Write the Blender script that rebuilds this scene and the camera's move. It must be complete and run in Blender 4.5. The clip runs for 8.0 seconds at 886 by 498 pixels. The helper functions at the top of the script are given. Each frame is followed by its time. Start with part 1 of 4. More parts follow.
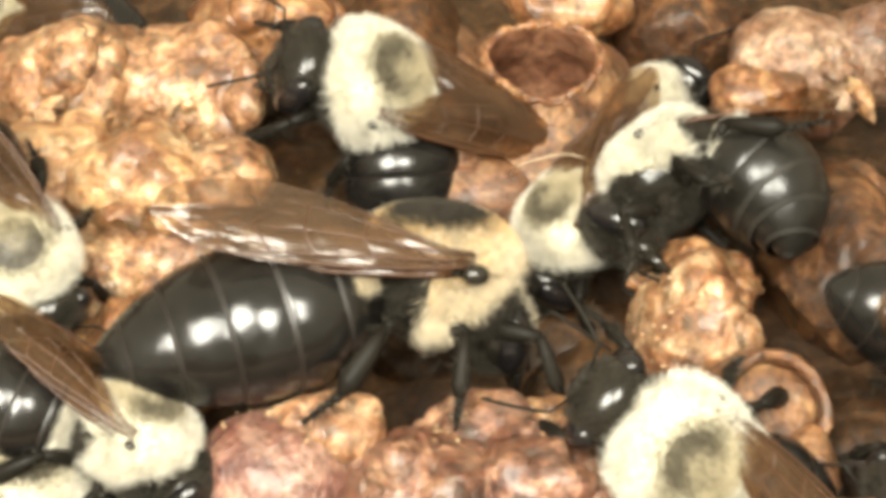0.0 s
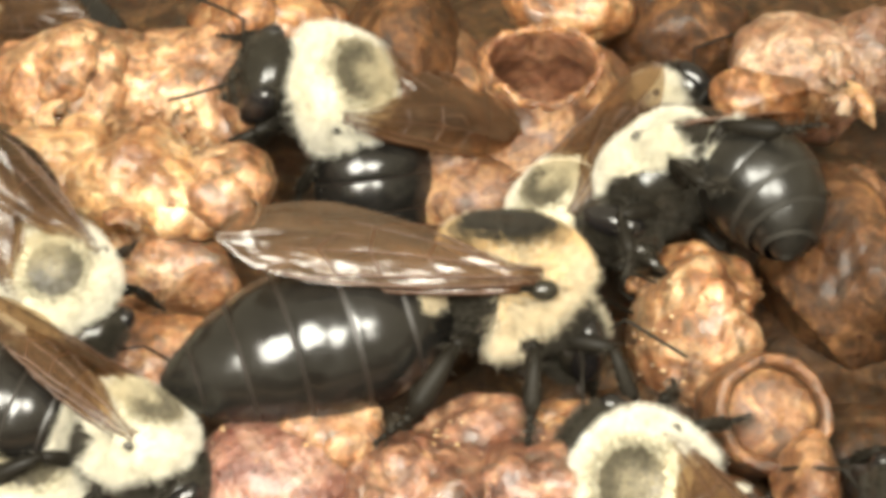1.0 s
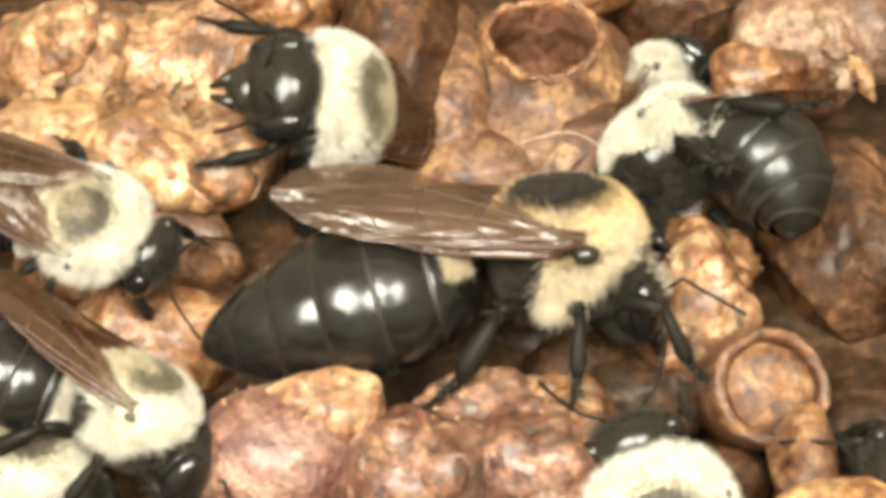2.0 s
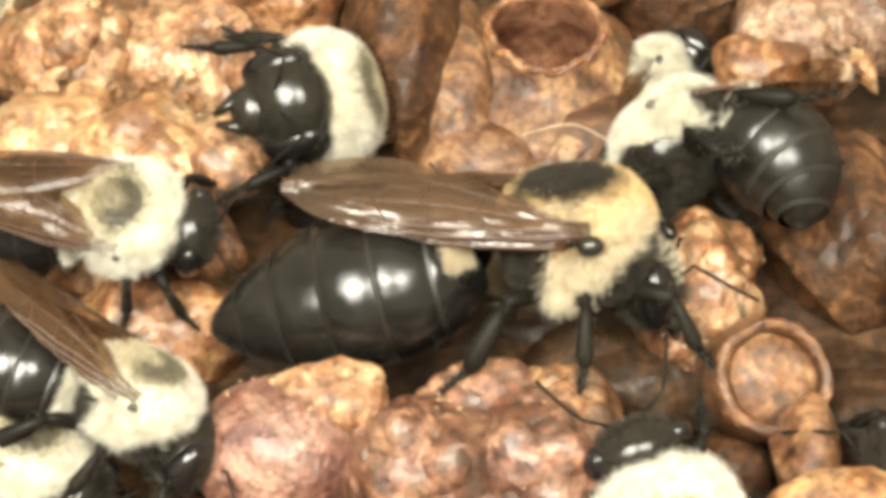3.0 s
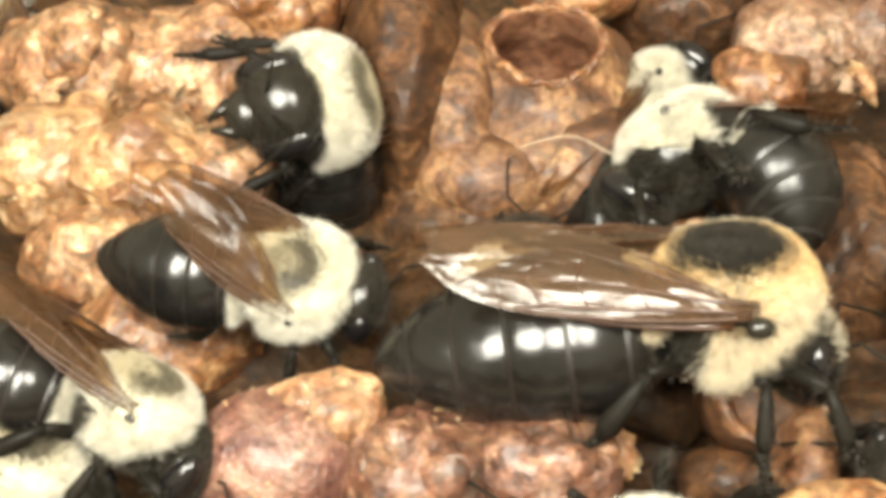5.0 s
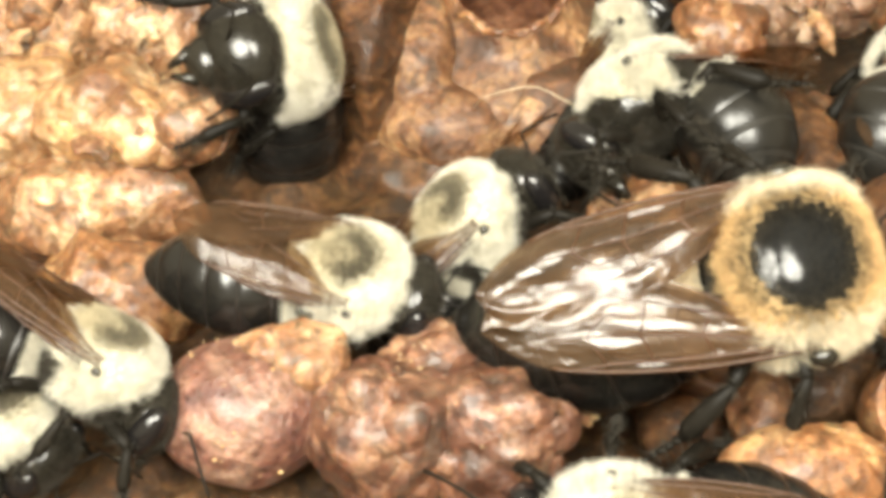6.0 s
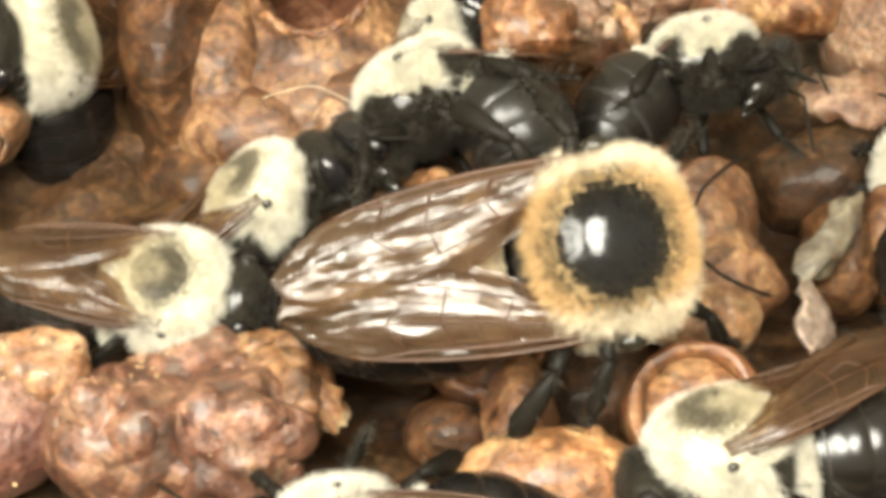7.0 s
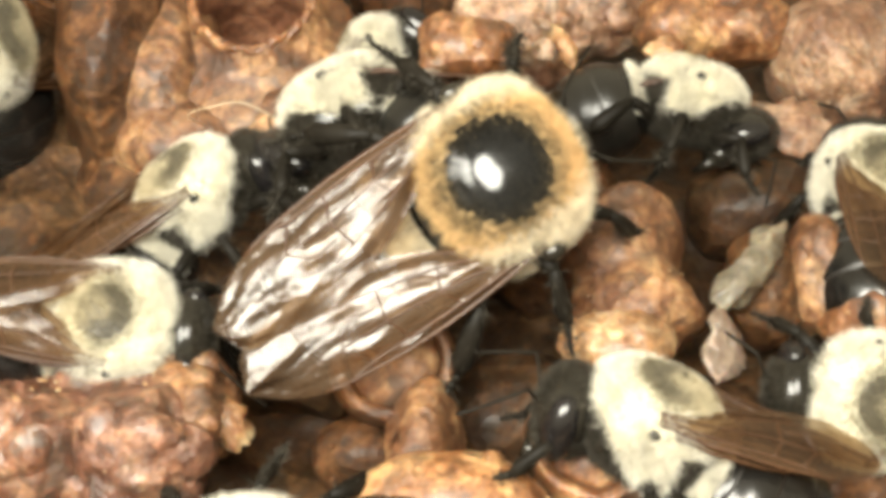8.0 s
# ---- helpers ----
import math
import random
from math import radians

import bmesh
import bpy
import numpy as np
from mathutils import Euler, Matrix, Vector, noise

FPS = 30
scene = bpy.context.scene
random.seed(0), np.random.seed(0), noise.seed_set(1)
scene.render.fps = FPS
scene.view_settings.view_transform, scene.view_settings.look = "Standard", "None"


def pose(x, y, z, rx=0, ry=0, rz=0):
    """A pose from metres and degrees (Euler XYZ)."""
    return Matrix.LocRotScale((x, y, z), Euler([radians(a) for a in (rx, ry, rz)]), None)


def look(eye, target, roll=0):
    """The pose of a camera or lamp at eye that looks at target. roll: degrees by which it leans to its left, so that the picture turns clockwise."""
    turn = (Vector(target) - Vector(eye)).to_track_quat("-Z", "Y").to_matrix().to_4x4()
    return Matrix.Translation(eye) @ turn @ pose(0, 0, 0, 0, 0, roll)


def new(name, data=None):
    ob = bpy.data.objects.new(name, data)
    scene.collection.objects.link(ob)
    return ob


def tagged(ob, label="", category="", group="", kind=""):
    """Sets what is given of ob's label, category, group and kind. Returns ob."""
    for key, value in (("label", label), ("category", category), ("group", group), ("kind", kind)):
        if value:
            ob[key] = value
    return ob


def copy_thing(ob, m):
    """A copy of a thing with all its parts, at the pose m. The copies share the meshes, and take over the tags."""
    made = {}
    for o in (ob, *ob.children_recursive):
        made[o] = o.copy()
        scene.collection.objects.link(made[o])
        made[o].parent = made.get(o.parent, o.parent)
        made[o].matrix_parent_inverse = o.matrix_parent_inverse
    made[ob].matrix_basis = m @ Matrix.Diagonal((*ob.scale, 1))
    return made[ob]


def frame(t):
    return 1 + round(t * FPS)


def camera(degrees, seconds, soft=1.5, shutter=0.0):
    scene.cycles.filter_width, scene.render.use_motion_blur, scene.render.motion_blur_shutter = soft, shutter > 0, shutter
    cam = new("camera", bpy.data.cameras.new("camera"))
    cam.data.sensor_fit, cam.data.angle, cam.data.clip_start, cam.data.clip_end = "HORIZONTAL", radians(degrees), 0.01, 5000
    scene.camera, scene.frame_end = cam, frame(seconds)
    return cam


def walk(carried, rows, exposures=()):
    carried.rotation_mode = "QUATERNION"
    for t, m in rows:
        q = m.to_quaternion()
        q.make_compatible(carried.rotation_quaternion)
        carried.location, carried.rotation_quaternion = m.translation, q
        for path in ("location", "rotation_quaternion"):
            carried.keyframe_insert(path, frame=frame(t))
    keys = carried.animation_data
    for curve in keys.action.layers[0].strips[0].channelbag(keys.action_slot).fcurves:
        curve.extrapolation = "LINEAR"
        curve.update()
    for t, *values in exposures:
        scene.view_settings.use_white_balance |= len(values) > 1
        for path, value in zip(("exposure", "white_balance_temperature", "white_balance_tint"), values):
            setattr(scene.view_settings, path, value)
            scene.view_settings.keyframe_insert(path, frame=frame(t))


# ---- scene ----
MM = 0.001

# ---------- camera ----------
cam = camera(34, 8.0, soft=4.9)
walk(cam, [
    (0, pose(-0.00008, -0.04269, 0.04254, 46.494, -0.171, -0.026)),
    (0.5, pose(-0.00014, -0.04273, 0.04264, 46.560, -0.216, 0.032)),
    (1, pose(-0.00004, -0.04272, 0.04241, 46.769, -0.159, 0.004)),
    (2.5, pose(-0.00003, -0.04277, 0.04279, 45.120, -0.245, 0.090)),
    (3, pose(-0.00000, -0.04299, 0.04255, 45.492, -0.037, 0.077)),
    (3.5, pose(0.00000, -0.04279, 0.04279, 45.513, -0.187, 0.191)),
    (4, pose(0.00013, -0.04293, 0.04243, 46.216, 0.047, 0.073)),
    (5.5, pose(0.00018, -0.04322, 0.04259, 45.735, -0.216, 0.340)),
    (5.7, pose(0.00040, -0.04327, 0.04287, 44.832, -0.861, -0.083)),
    (6, pose(0.00057, -0.04334, 0.04329, 43.719, -0.614, -0.717)),
    (6.2, pose(0.00082, -0.04301, 0.04329, 43.833, -0.570, -0.722)),
    (6.5, pose(0.00573, -0.04251, 0.04329, 44.074, 0.723, -0.729)),
    (6.7, pose(0.00851, -0.04256, 0.04261, 43.680, 0.066, -0.614)),
    (7, pose(0.01148, -0.04265, 0.04159, 44.386, 0.922, -0.442)),
    (7.2, pose(0.01295, -0.04250, 0.04143, 44.539, 0.688, -0.266)),
    (7.5, pose(0.01421, -0.04227, 0.04119, 44.641, 0.396, -0.002)),
    (8, pose(0.01573, -0.04226, 0.04129, 45.136, 0.635, 1.132)),
])

# ---------- world and lights ----------
world = bpy.data.worlds.new("room")
scene.world = world
world.use_nodes = True
world.node_tree.nodes["Background"].inputs["Color"].default_value = (1.0, 0.845, 0.56, 1)
world.node_tree.nodes["Background"].inputs["Strength"].default_value = 0.90
scene.view_settings.exposure = 0.0


def lamp(name, eye, target, watts, size, colour):
    data = bpy.data.lights.new(name, "AREA")
    data.shape, data.size, data.energy, data.color = "DISK", size * MM, watts, colour
    ob = new(name, data)
    ob.matrix_world = look([c * MM for c in eye], [c * MM for c in target])
    return ob


lamp("work_lamp", (-27, -49, 75), (6, 2, 0), 0.214, 46, (1.0, 0.965, 0.84))
lamp("work_lamp", (20, -49, 81), (6, 2, 0), 0.148, 38, (1.0, 0.965, 0.84))


# ---------- materials ----------
def material(name):
    m = bpy.data.materials.new(name)
    m.use_nodes = True
    nt = m.node_tree
    return m, nt, nt.nodes["Principled BSDF"]


def node(nt, kind, **values):
    n = nt.nodes.new(kind)
    for key, value in values.items():
        n.inputs[key].default_value = value
    return n


def ramp(nt, factor, stops):
    n = nt.nodes.new("ShaderNodeValToRGB")
    while len(n.color_ramp.elements) < len(stops):
        n.color_ramp.elements.new(0.5)
    for e, (p, c) in zip(n.color_ramp.elements, stops):
        e.position, e.color = p, (*c, 1)
    nt.links.new(factor, n.inputs["Fac"])
    return n.outputs["Color"]


def mix(nt, a, b, factor, blend="MIX"):
    n = nt.nodes.new("ShaderNodeMix")
    n.data_type, n.blend_type = "RGBA", blend
    nt.links.new(a, n.inputs["A"])
    nt.links.new(b, n.inputs["B"])
    if isinstance(factor, float):
        n.inputs["Factor"].default_value = factor
    else:
        nt.links.new(factor, n.inputs["Factor"])
    return n.outputs["Result"]


def wax(name, dark, mid, light, stain, rough=0.31, grain=1.0, amount=0.75, cells=0.3):
    """Comb wax: tone from broad clouds, fine crumbs of pollen and darker stains; sticky gloss."""
    dark, mid, light, stain = [tuple(0.60 * c for c in q) for q in (dark, mid, light, stain)]
    m, nt, p = material(name)
    co = nt.nodes.new("ShaderNodeTexCoord").outputs["Object"]
    info = nt.nodes.new("ShaderNodeObjectInfo")
    shift = nt.nodes.new("ShaderNodeVectorMath")
    shift.operation = "MULTIPLY_ADD"
    nt.links.new(info.outputs["Random"], shift.inputs[0])
    shift.inputs[1].default_value = (3, 5, 7)
    nt.links.new(co, shift.inputs[2])
    at = shift.outputs[0]
    big = node(nt, "ShaderNodeTexNoise", Scale=520, Detail=7, Roughness=0.66, Distortion=0.9)
    fine = node(nt, "ShaderNodeTexNoise", Scale=2600, Detail=5, Roughness=0.7)
    blot = node(nt, "ShaderNodeTexNoise", Scale=700, Detail=7, Roughness=0.7, Distortion=1.2)
    crumb = node(nt, "ShaderNodeTexVoronoi", Scale=2200 * grain)
    for n in (big, fine, blot, crumb):
        nt.links.new(at, n.inputs["Vector"])
    base = ramp(nt, big.outputs["Fac"], [(0.36, dark), (0.50, mid), (0.62, light)])
    speck = ramp(nt, fine.outputs["Fac"], [(0.36, (0.52, 0.46, 0.42)), (0.60, (1.25, 1.2, 1.15))])
    colour = mix(nt, base, speck, 0.8, "MULTIPLY")
    plate = node(nt, "ShaderNodeTexVoronoi", Scale=1250 * grain, Randomness=1.0)
    warp = nt.nodes.new("ShaderNodeVectorMath")
    warp.operation = "MULTIPLY_ADD"
    nt.links.new(blot.outputs["Color"], warp.inputs[0])
    warp.inputs[1].default_value = (0.0012, 0.0012, 0.0012)
    nt.links.new(at, warp.inputs[2])
    nt.links.new(warp.outputs[0], plate.inputs["Vector"])
    tone = nt.nodes.new("ShaderNodeSeparateColor")
    nt.links.new(plate.outputs["Color"], tone.inputs[0])
    grey = ramp(nt, tone.outputs[0], [(0.0, (0.42, 0.36, 0.33)), (0.35, (0.85, 0.80, 0.76)), (1.0, (1.3, 1.28, 1.25))])
    colour = mix(nt, colour, grey, cells, "MULTIPLY")
    zone = node(nt, "ShaderNodeTexNoise", Scale=190, Detail=3, Roughness=0.5, Distortion=0.4)
    nt.links.new(at, zone.inputs["Vector"])
    colour = mix(nt, colour, ramp(nt, zone.outputs["Fac"], [(0.38, (0.66, 0.56, 0.50)), (0.52, (1.0, 0.98, 0.96)), (0.66, (1.35, 1.40, 1.35))]), 0.8, "MULTIPLY")
    mask = ramp(nt, blot.outputs["Fac"], [(0.50, (0, 0, 0)), (0.63, (amount, amount, amount))])
    dirt = nt.nodes.new("ShaderNodeRGB")
    dirt.outputs[0].default_value = (*stain, 1)
    colour = mix(nt, colour, dirt.outputs[0], mask)
    nt.links.new(colour, p.inputs["Base Color"])
    shine = nt.nodes.new("ShaderNodeMapRange")
    nt.links.new(fine.outputs["Fac"], shine.inputs["Value"])
    shine.inputs["To Min"].default_value, shine.inputs["To Max"].default_value = rough - 0.15, rough + 0.25
    nt.links.new(shine.outputs["Result"], p.inputs["Roughness"])
    p.inputs["Specular IOR Level"].default_value = 0.5 if rough < 0.45 else 0.22
    p.inputs["Subsurface Weight"].default_value = 0.35
    p.inputs["Coat Weight"].default_value = 0.3 if rough < 0.4 else 0.12
    p.inputs["Coat Roughness"].default_value = 0.2
    p.inputs["Subsurface Radius"].default_value = (1.0, 0.45, 0.2)
    p.inputs["Subsurface Scale"].default_value = 0.0009
    height = nt.nodes.new("ShaderNodeMath")
    height.operation = "MULTIPLY_ADD"
    height.inputs[1].default_value = 0.5
    nt.links.new(crumb.outputs["Distance"], height.inputs[0])
    nt.links.new(fine.outputs["Fac"], height.inputs[2])
    bump = node(nt, "ShaderNodeBump", Strength=0.5, Distance=0.0003)
    nt.links.new(height.outputs[0], bump.inputs["Height"])
    nt.links.new(bump.outputs["Normal"], p.inputs["Normal"])
    return m


AMBER = wax("amber_wax", (0.18, 0.074, 0.028), (0.40, 0.185, 0.078), (0.68, 0.42, 0.21), (0.10, 0.056, 0.03))
PEACH = wax("peach_wax", (0.26, 0.125, 0.060), (0.56, 0.31, 0.16), (0.90, 0.66, 0.42), (0.13, 0.085, 0.045), 0.36, 1.0, 0.9, 0.7)
# Brown wax; in gaps and on the ridge its dark tone stands for shade.
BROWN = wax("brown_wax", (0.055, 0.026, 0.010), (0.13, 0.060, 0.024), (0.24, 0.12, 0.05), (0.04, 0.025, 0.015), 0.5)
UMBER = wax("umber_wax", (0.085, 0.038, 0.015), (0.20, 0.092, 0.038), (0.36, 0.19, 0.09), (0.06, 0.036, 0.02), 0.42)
HONEY = wax("honey_wax", (0.125, 0.058, 0.026), (0.30, 0.147, 0.068), (0.51, 0.31, 0.16), (0.085, 0.05, 0.03), 0.42)
# Shade of the comb's gaps, put into the colour of this darker wax.
DEEP_SHADE = wax("deep_shade_wax", (0.044, 0.023, 0.010), (0.090, 0.047, 0.020), (0.165, 0.088, 0.040), (0.038, 0.026, 0.015), 0.5)
TAN = wax("pale_wax", (0.36, 0.17, 0.075), (0.72, 0.44, 0.22), (1.0, 0.80, 0.52), (0.24, 0.14, 0.07), 0.32, 0.9, 0.6, 0.7)
ROSE = wax("reddish_wax", (0.14, 0.065, 0.042), (0.29, 0.147, 0.095), (0.50, 0.31, 0.20), (0.12, 0.085, 0.06), 0.34, 1.4, 0.7, 0.9)
PINK = wax("pinkish_wax", (0.15, 0.062, 0.050), (0.30, 0.145, 0.11), (0.50, 0.31, 0.24), (0.13, 0.085, 0.06), 0.27, 1.5, 0.6, 0.4)
LINING = wax("cell_lining", (0.19, 0.084, 0.046), (0.31, 0.150, 0.085), (0.43, 0.225, 0.135), (0.12, 0.06, 0.04), 0.5, 0.5, 0.35, 0.0)
GREY = wax("greyish_wax", (0.24, 0.12, 0.07), (0.42, 0.26, 0.17), (0.60, 0.44, 0.32), (0.14, 0.10, 0.075), 0.40, 1.3, 0.7)


def chitin(name, colour, rough, bump_size=0.00004, dents=0.0):
    m, nt, p = material(name)
    co = nt.nodes.new("ShaderNodeTexCoord").outputs["Object"]
    n = node(nt, "ShaderNodeTexNoise", Scale=3800, Detail=3)
    w = node(nt, "ShaderNodeTexNoise", Scale=500, Detail=2)
    nt.links.new(co, n.inputs["Vector"])
    nt.links.new(co, w.inputs["Vector"])
    dull = tuple(c * 0.55 for c in colour)
    nt.links.new(ramp(nt, w.outputs["Fac"], [(0.35, dull), (0.65, colour)]), p.inputs["Base Color"])
    r = nt.nodes.new("ShaderNodeMapRange")
    nt.links.new(w.outputs["Fac"], r.inputs["Value"])
    r.inputs["To Min"].default_value, r.inputs["To Max"].default_value = rough * 0.7, rough * 1.5
    nt.links.new(r.outputs["Result"], p.inputs["Roughness"])
    p.inputs["Specular IOR Level"].default_value = 0.5
    b = node(nt, "ShaderNodeBump", Strength=0.35, Distance=bump_size)
    nt.links.new(n.outputs["Fac"], b.inputs["Height"])
    if dents:
        c = node(nt, "ShaderNodeBump", Strength=1.0, Distance=dents)
        nt.links.new(w.outputs["Fac"], c.inputs["Height"])
        nt.links.new(c.outputs["Normal"], b.inputs["Normal"])
    nt.links.new(b.outputs["Normal"], p.inputs["Normal"])
    return m


SHELL = chitin("black_shell", (0.017, 0.015, 0.011), 0.19, 0.00001, 0.00012)
SHELL_BROAD = chitin("broad_black_shell", (0.0095, 0.0088, 0.0078), 0.20, 0.00001, 0.00012)
SHELL_HUMP = chitin("beige_shell", (0.24, 0.21, 0.14), 0.36)
SHELL_DULL = chitin("dull_grey_shell", (0.10, 0.085, 0.055), 0.36)
SHELL_BACK = chitin("bare_back_shell", (0.008, 0.009, 0.010), 0.13, 0.00001, 0.00004)
RIM = chitin("brown_shell_rim", (0.012, 0.009, 0.007), 0.42)
SHELL_BELLY = chitin("dull_belly_shell", (0.012, 0.011, 0.009), 0.30)
RIM_BELLY = chitin("grey_belly_rim", (0.020, 0.018, 0.014), 0.5)
EYE = chitin("eye", (0.010, 0.009, 0.009), 0.16)
LEG = chitin("leg_shell", (0.013, 0.011, 0.008), 0.5)
LEG.node_tree.nodes["Principled BSDF"].inputs["Specular IOR Level"].default_value = 0.12


def fur(name, root, tip, sheen=1.0):
    """Hair: tone differs from hair to hair and from clump to clump; light hair lets some light through."""
    m, nt, p = material(name)
    geo = nt.nodes.new("ShaderNodeNewGeometry")
    nt.links.new(ramp(nt, geo.outputs["Random Per Island"], [(0.0, root), (0.55, tip), (1.0, tuple(min(1, c * 1.1) for c in tip))]), p.inputs["Base Color"])
    co = nt.nodes.new("ShaderNodeTexCoord").outputs["Object"]
    clump = node(nt, "ShaderNodeTexNoise", Scale=1500, Detail=3, Roughness=0.6)
    nt.links.new(co, clump.inputs["Vector"])
    shade = ramp(nt, clump.outputs["Fac"], [(0.32, (0.70, 0.68, 0.64)), (0.60, (1.05, 1.04, 1.03))])
    nt.links.new(mix(nt, p.inputs["Base Color"].links[0].from_socket, shade, 1.0, "MULTIPLY"), p.inputs["Base Color"])
    p.inputs["Roughness"].default_value = 0.6
    p.inputs["Specular IOR Level"].default_value = 0.2
    p.inputs["Sheen Weight"].default_value = sheen
    p.inputs["Sheen Roughness"].default_value = 0.35
    p.inputs["Sheen Tint"].default_value = (*tip, 1)
    if sheen:
        glow = nt.nodes.new("ShaderNodeBsdfTranslucent")
        nt.links.new(p.inputs["Base Color"].links[0].from_socket, glow.inputs["Color"])
        blend = nt.nodes.new("ShaderNodeMixShader")
        blend.inputs["Fac"].default_value = 0.35
        nt.links.new(p.outputs[0], blend.inputs[1])
        nt.links.new(glow.outputs[0], blend.inputs[2])
        nt.links.new(blend.outputs[0], nt.nodes["Material Output"].inputs["Surface"])
    return m


FUR_PALE = fur("pale_yellow_hair", (0.52, 0.50, 0.41), (0.86, 0.845, 0.76))
FUR_GOLD = fur("golden_hair", (0.45, 0.30, 0.135), (0.79, 0.58, 0.31))
FUR_CREAM = fur("cream_hair", (0.58, 0.50, 0.35), (0.88, 0.81, 0.64))
FUR_BEIGE = fur("beige_hair", (0.34, 0.29, 0.19), (0.62, 0.56, 0.40))
FUR_BLACK = fur("black_hair", (0.018, 0.016, 0.012), (0.042, 0.037, 0.028), 0.0)
FUR_GREY = fur("grey_hair", (0.060, 0.052, 0.036), (0.17, 0.15, 0.105), 0.0)
SKIN_PALE = chitin("pale_skin", (0.78, 0.73, 0.55), 0.8)
SKIN_GOLD = chitin("golden_skin", (0.78, 0.54, 0.26), 0.8)


def membrane(name, wrinkle, cover, gloss):
    m, nt, p = material(name)
    co = nt.nodes.new("ShaderNodeTexCoord").outputs["Object"]
    n = node(nt, "ShaderNodeTexNoise", Scale=820, Detail=3, Distortion=0.9)
    stretch = nt.nodes.new("ShaderNodeMapping")
    stretch.inputs["Scale"].default_value = (0.32, 1.15, 1.0)
    nt.links.new(co, stretch.inputs["Vector"])
    nt.links.new(stretch.outputs[0], n.inputs["Vector"])
    nt.links.new(ramp(nt, n.outputs["Fac"], [(0.3, (0.034, 0.019, 0.010)), (0.7, (0.100, 0.058, 0.031))]), p.inputs["Base Color"])
    p.inputs["Roughness"].default_value = 0.23
    p.inputs["Specular IOR Level"].default_value = gloss
    p.inputs["Coat Weight"].default_value = 0.4 * gloss
    p.inputs["Coat Roughness"].default_value = 0.12
    b = node(nt, "ShaderNodeBump", Strength=1.0, Distance=wrinkle)
    nt.links.new(n.outputs["Fac"], b.inputs["Height"])
    nt.links.new(b.outputs["Normal"], p.inputs["Normal"])
    clear = nt.nodes.new("ShaderNodeBsdfTransparent")
    clear.inputs["Color"].default_value = (0.78, 0.64, 0.48, 1)
    blend = nt.nodes.new("ShaderNodeMixShader")
    blend.inputs["Fac"].default_value = cover
    nt.links.new(clear.outputs[0], blend.inputs[1])
    nt.links.new(p.outputs[0], blend.inputs[2])
    nt.links.new(blend.outputs[0], nt.nodes["Material Output"].inputs["Surface"])
    return m


WING = membrane("wing_membrane", 0.00026, 0.5, 1.0)
WING_SMALL = membrane("small_wing_membrane", 0.00012, 0.40, 0.5)
SCRAP = wax("pale_scrap", (0.30, 0.24, 0.20), (0.45, 0.37, 0.31), (0.60, 0.52, 0.46), (0.25, 0.2, 0.16), 0.35, 1.0, 0.4)
DUSK = wax("dusky_scrap", (0.12, 0.10, 0.07), (0.20, 0.175, 0.125), (0.30, 0.265, 0.20), (0.09, 0.075, 0.055), 0.4, 1.0, 0.5)
FIBRE = chitin("pale_fibre", (0.55, 0.45, 0.30), 0.3)
VEIN = chitin("wing_vein", (0.07, 0.03, 0.012), 0.35)

PLY, ply_nt, ply_p = material("plain_box_board")
ply_noise = node(ply_nt, "ShaderNodeTexNoise", Scale=60, Detail=6)
ply_nt.links.new(ramp(ply_nt, ply_noise.outputs["Fac"], [(0.3, (0.22, 0.14, 0.08)), (0.7, (0.34, 0.23, 0.13))]), ply_p.inputs["Base Color"])
ply_p.inputs["Roughness"].default_value = 0.7


# ---------- mesh helpers, all in millimetres ----------
def mesh(name, verts, faces, mat, smooth=True, normals=None):
    me = bpy.data.meshes.new(name)
    me.from_pydata((np.asarray(verts, float) * MM).tolist(), [], faces.tolist() if isinstance(faces, np.ndarray) else faces)
    me.materials.append(mat)
    if smooth:
        me.shade_smooth()
    if normals is not None:
        me.normals_split_custom_set_from_vertices(normals.tolist())
    me.update()
    return me


def part(name, data, parent, label="", kind="", at=None):
    ob = new(name, data)
    ob.parent = parent
    if at is not None:
        ob.matrix_basis = at
    return tagged(ob, label, kind=kind)


def grid_faces(nu, nv, wrap=False):
    """Quads of a grid of nu rows and nv columns; wrap joins the last column to the first."""
    f = []
    for i in range(nu - 1):
        for j in range(nv if wrap else nv - 1):
            k = (j + 1) % nv
            f.append((i * nv + j, i * nv + k, (i + 1) * nv + k, (i + 1) * nv + j))
    return f


def join(pieces):
    verts, faces, n = [], [], 0
    for v, f in pieces:
        v = np.asarray(v, float)
        verts.append(v)
        faces += [tuple(i + n for i in face) for face in f]
        n += len(v)
    return np.vstack(verts), faces


def ellipsoid(c, r, nu=20, nv=28):
    th = np.linspace(0.001, np.pi - 0.001, nu)[:, None]
    ph = np.linspace(0, 2 * np.pi, nv, endpoint=False)[None, :]
    v = np.stack([np.cos(th) + 0 * ph, np.sin(th) * np.cos(ph), np.sin(th) * np.sin(ph)], -1).reshape(-1, 3)
    return v * np.array(r) + np.array(c), [tuple(reversed(f)) for f in grid_faces(nu, nv, True)]


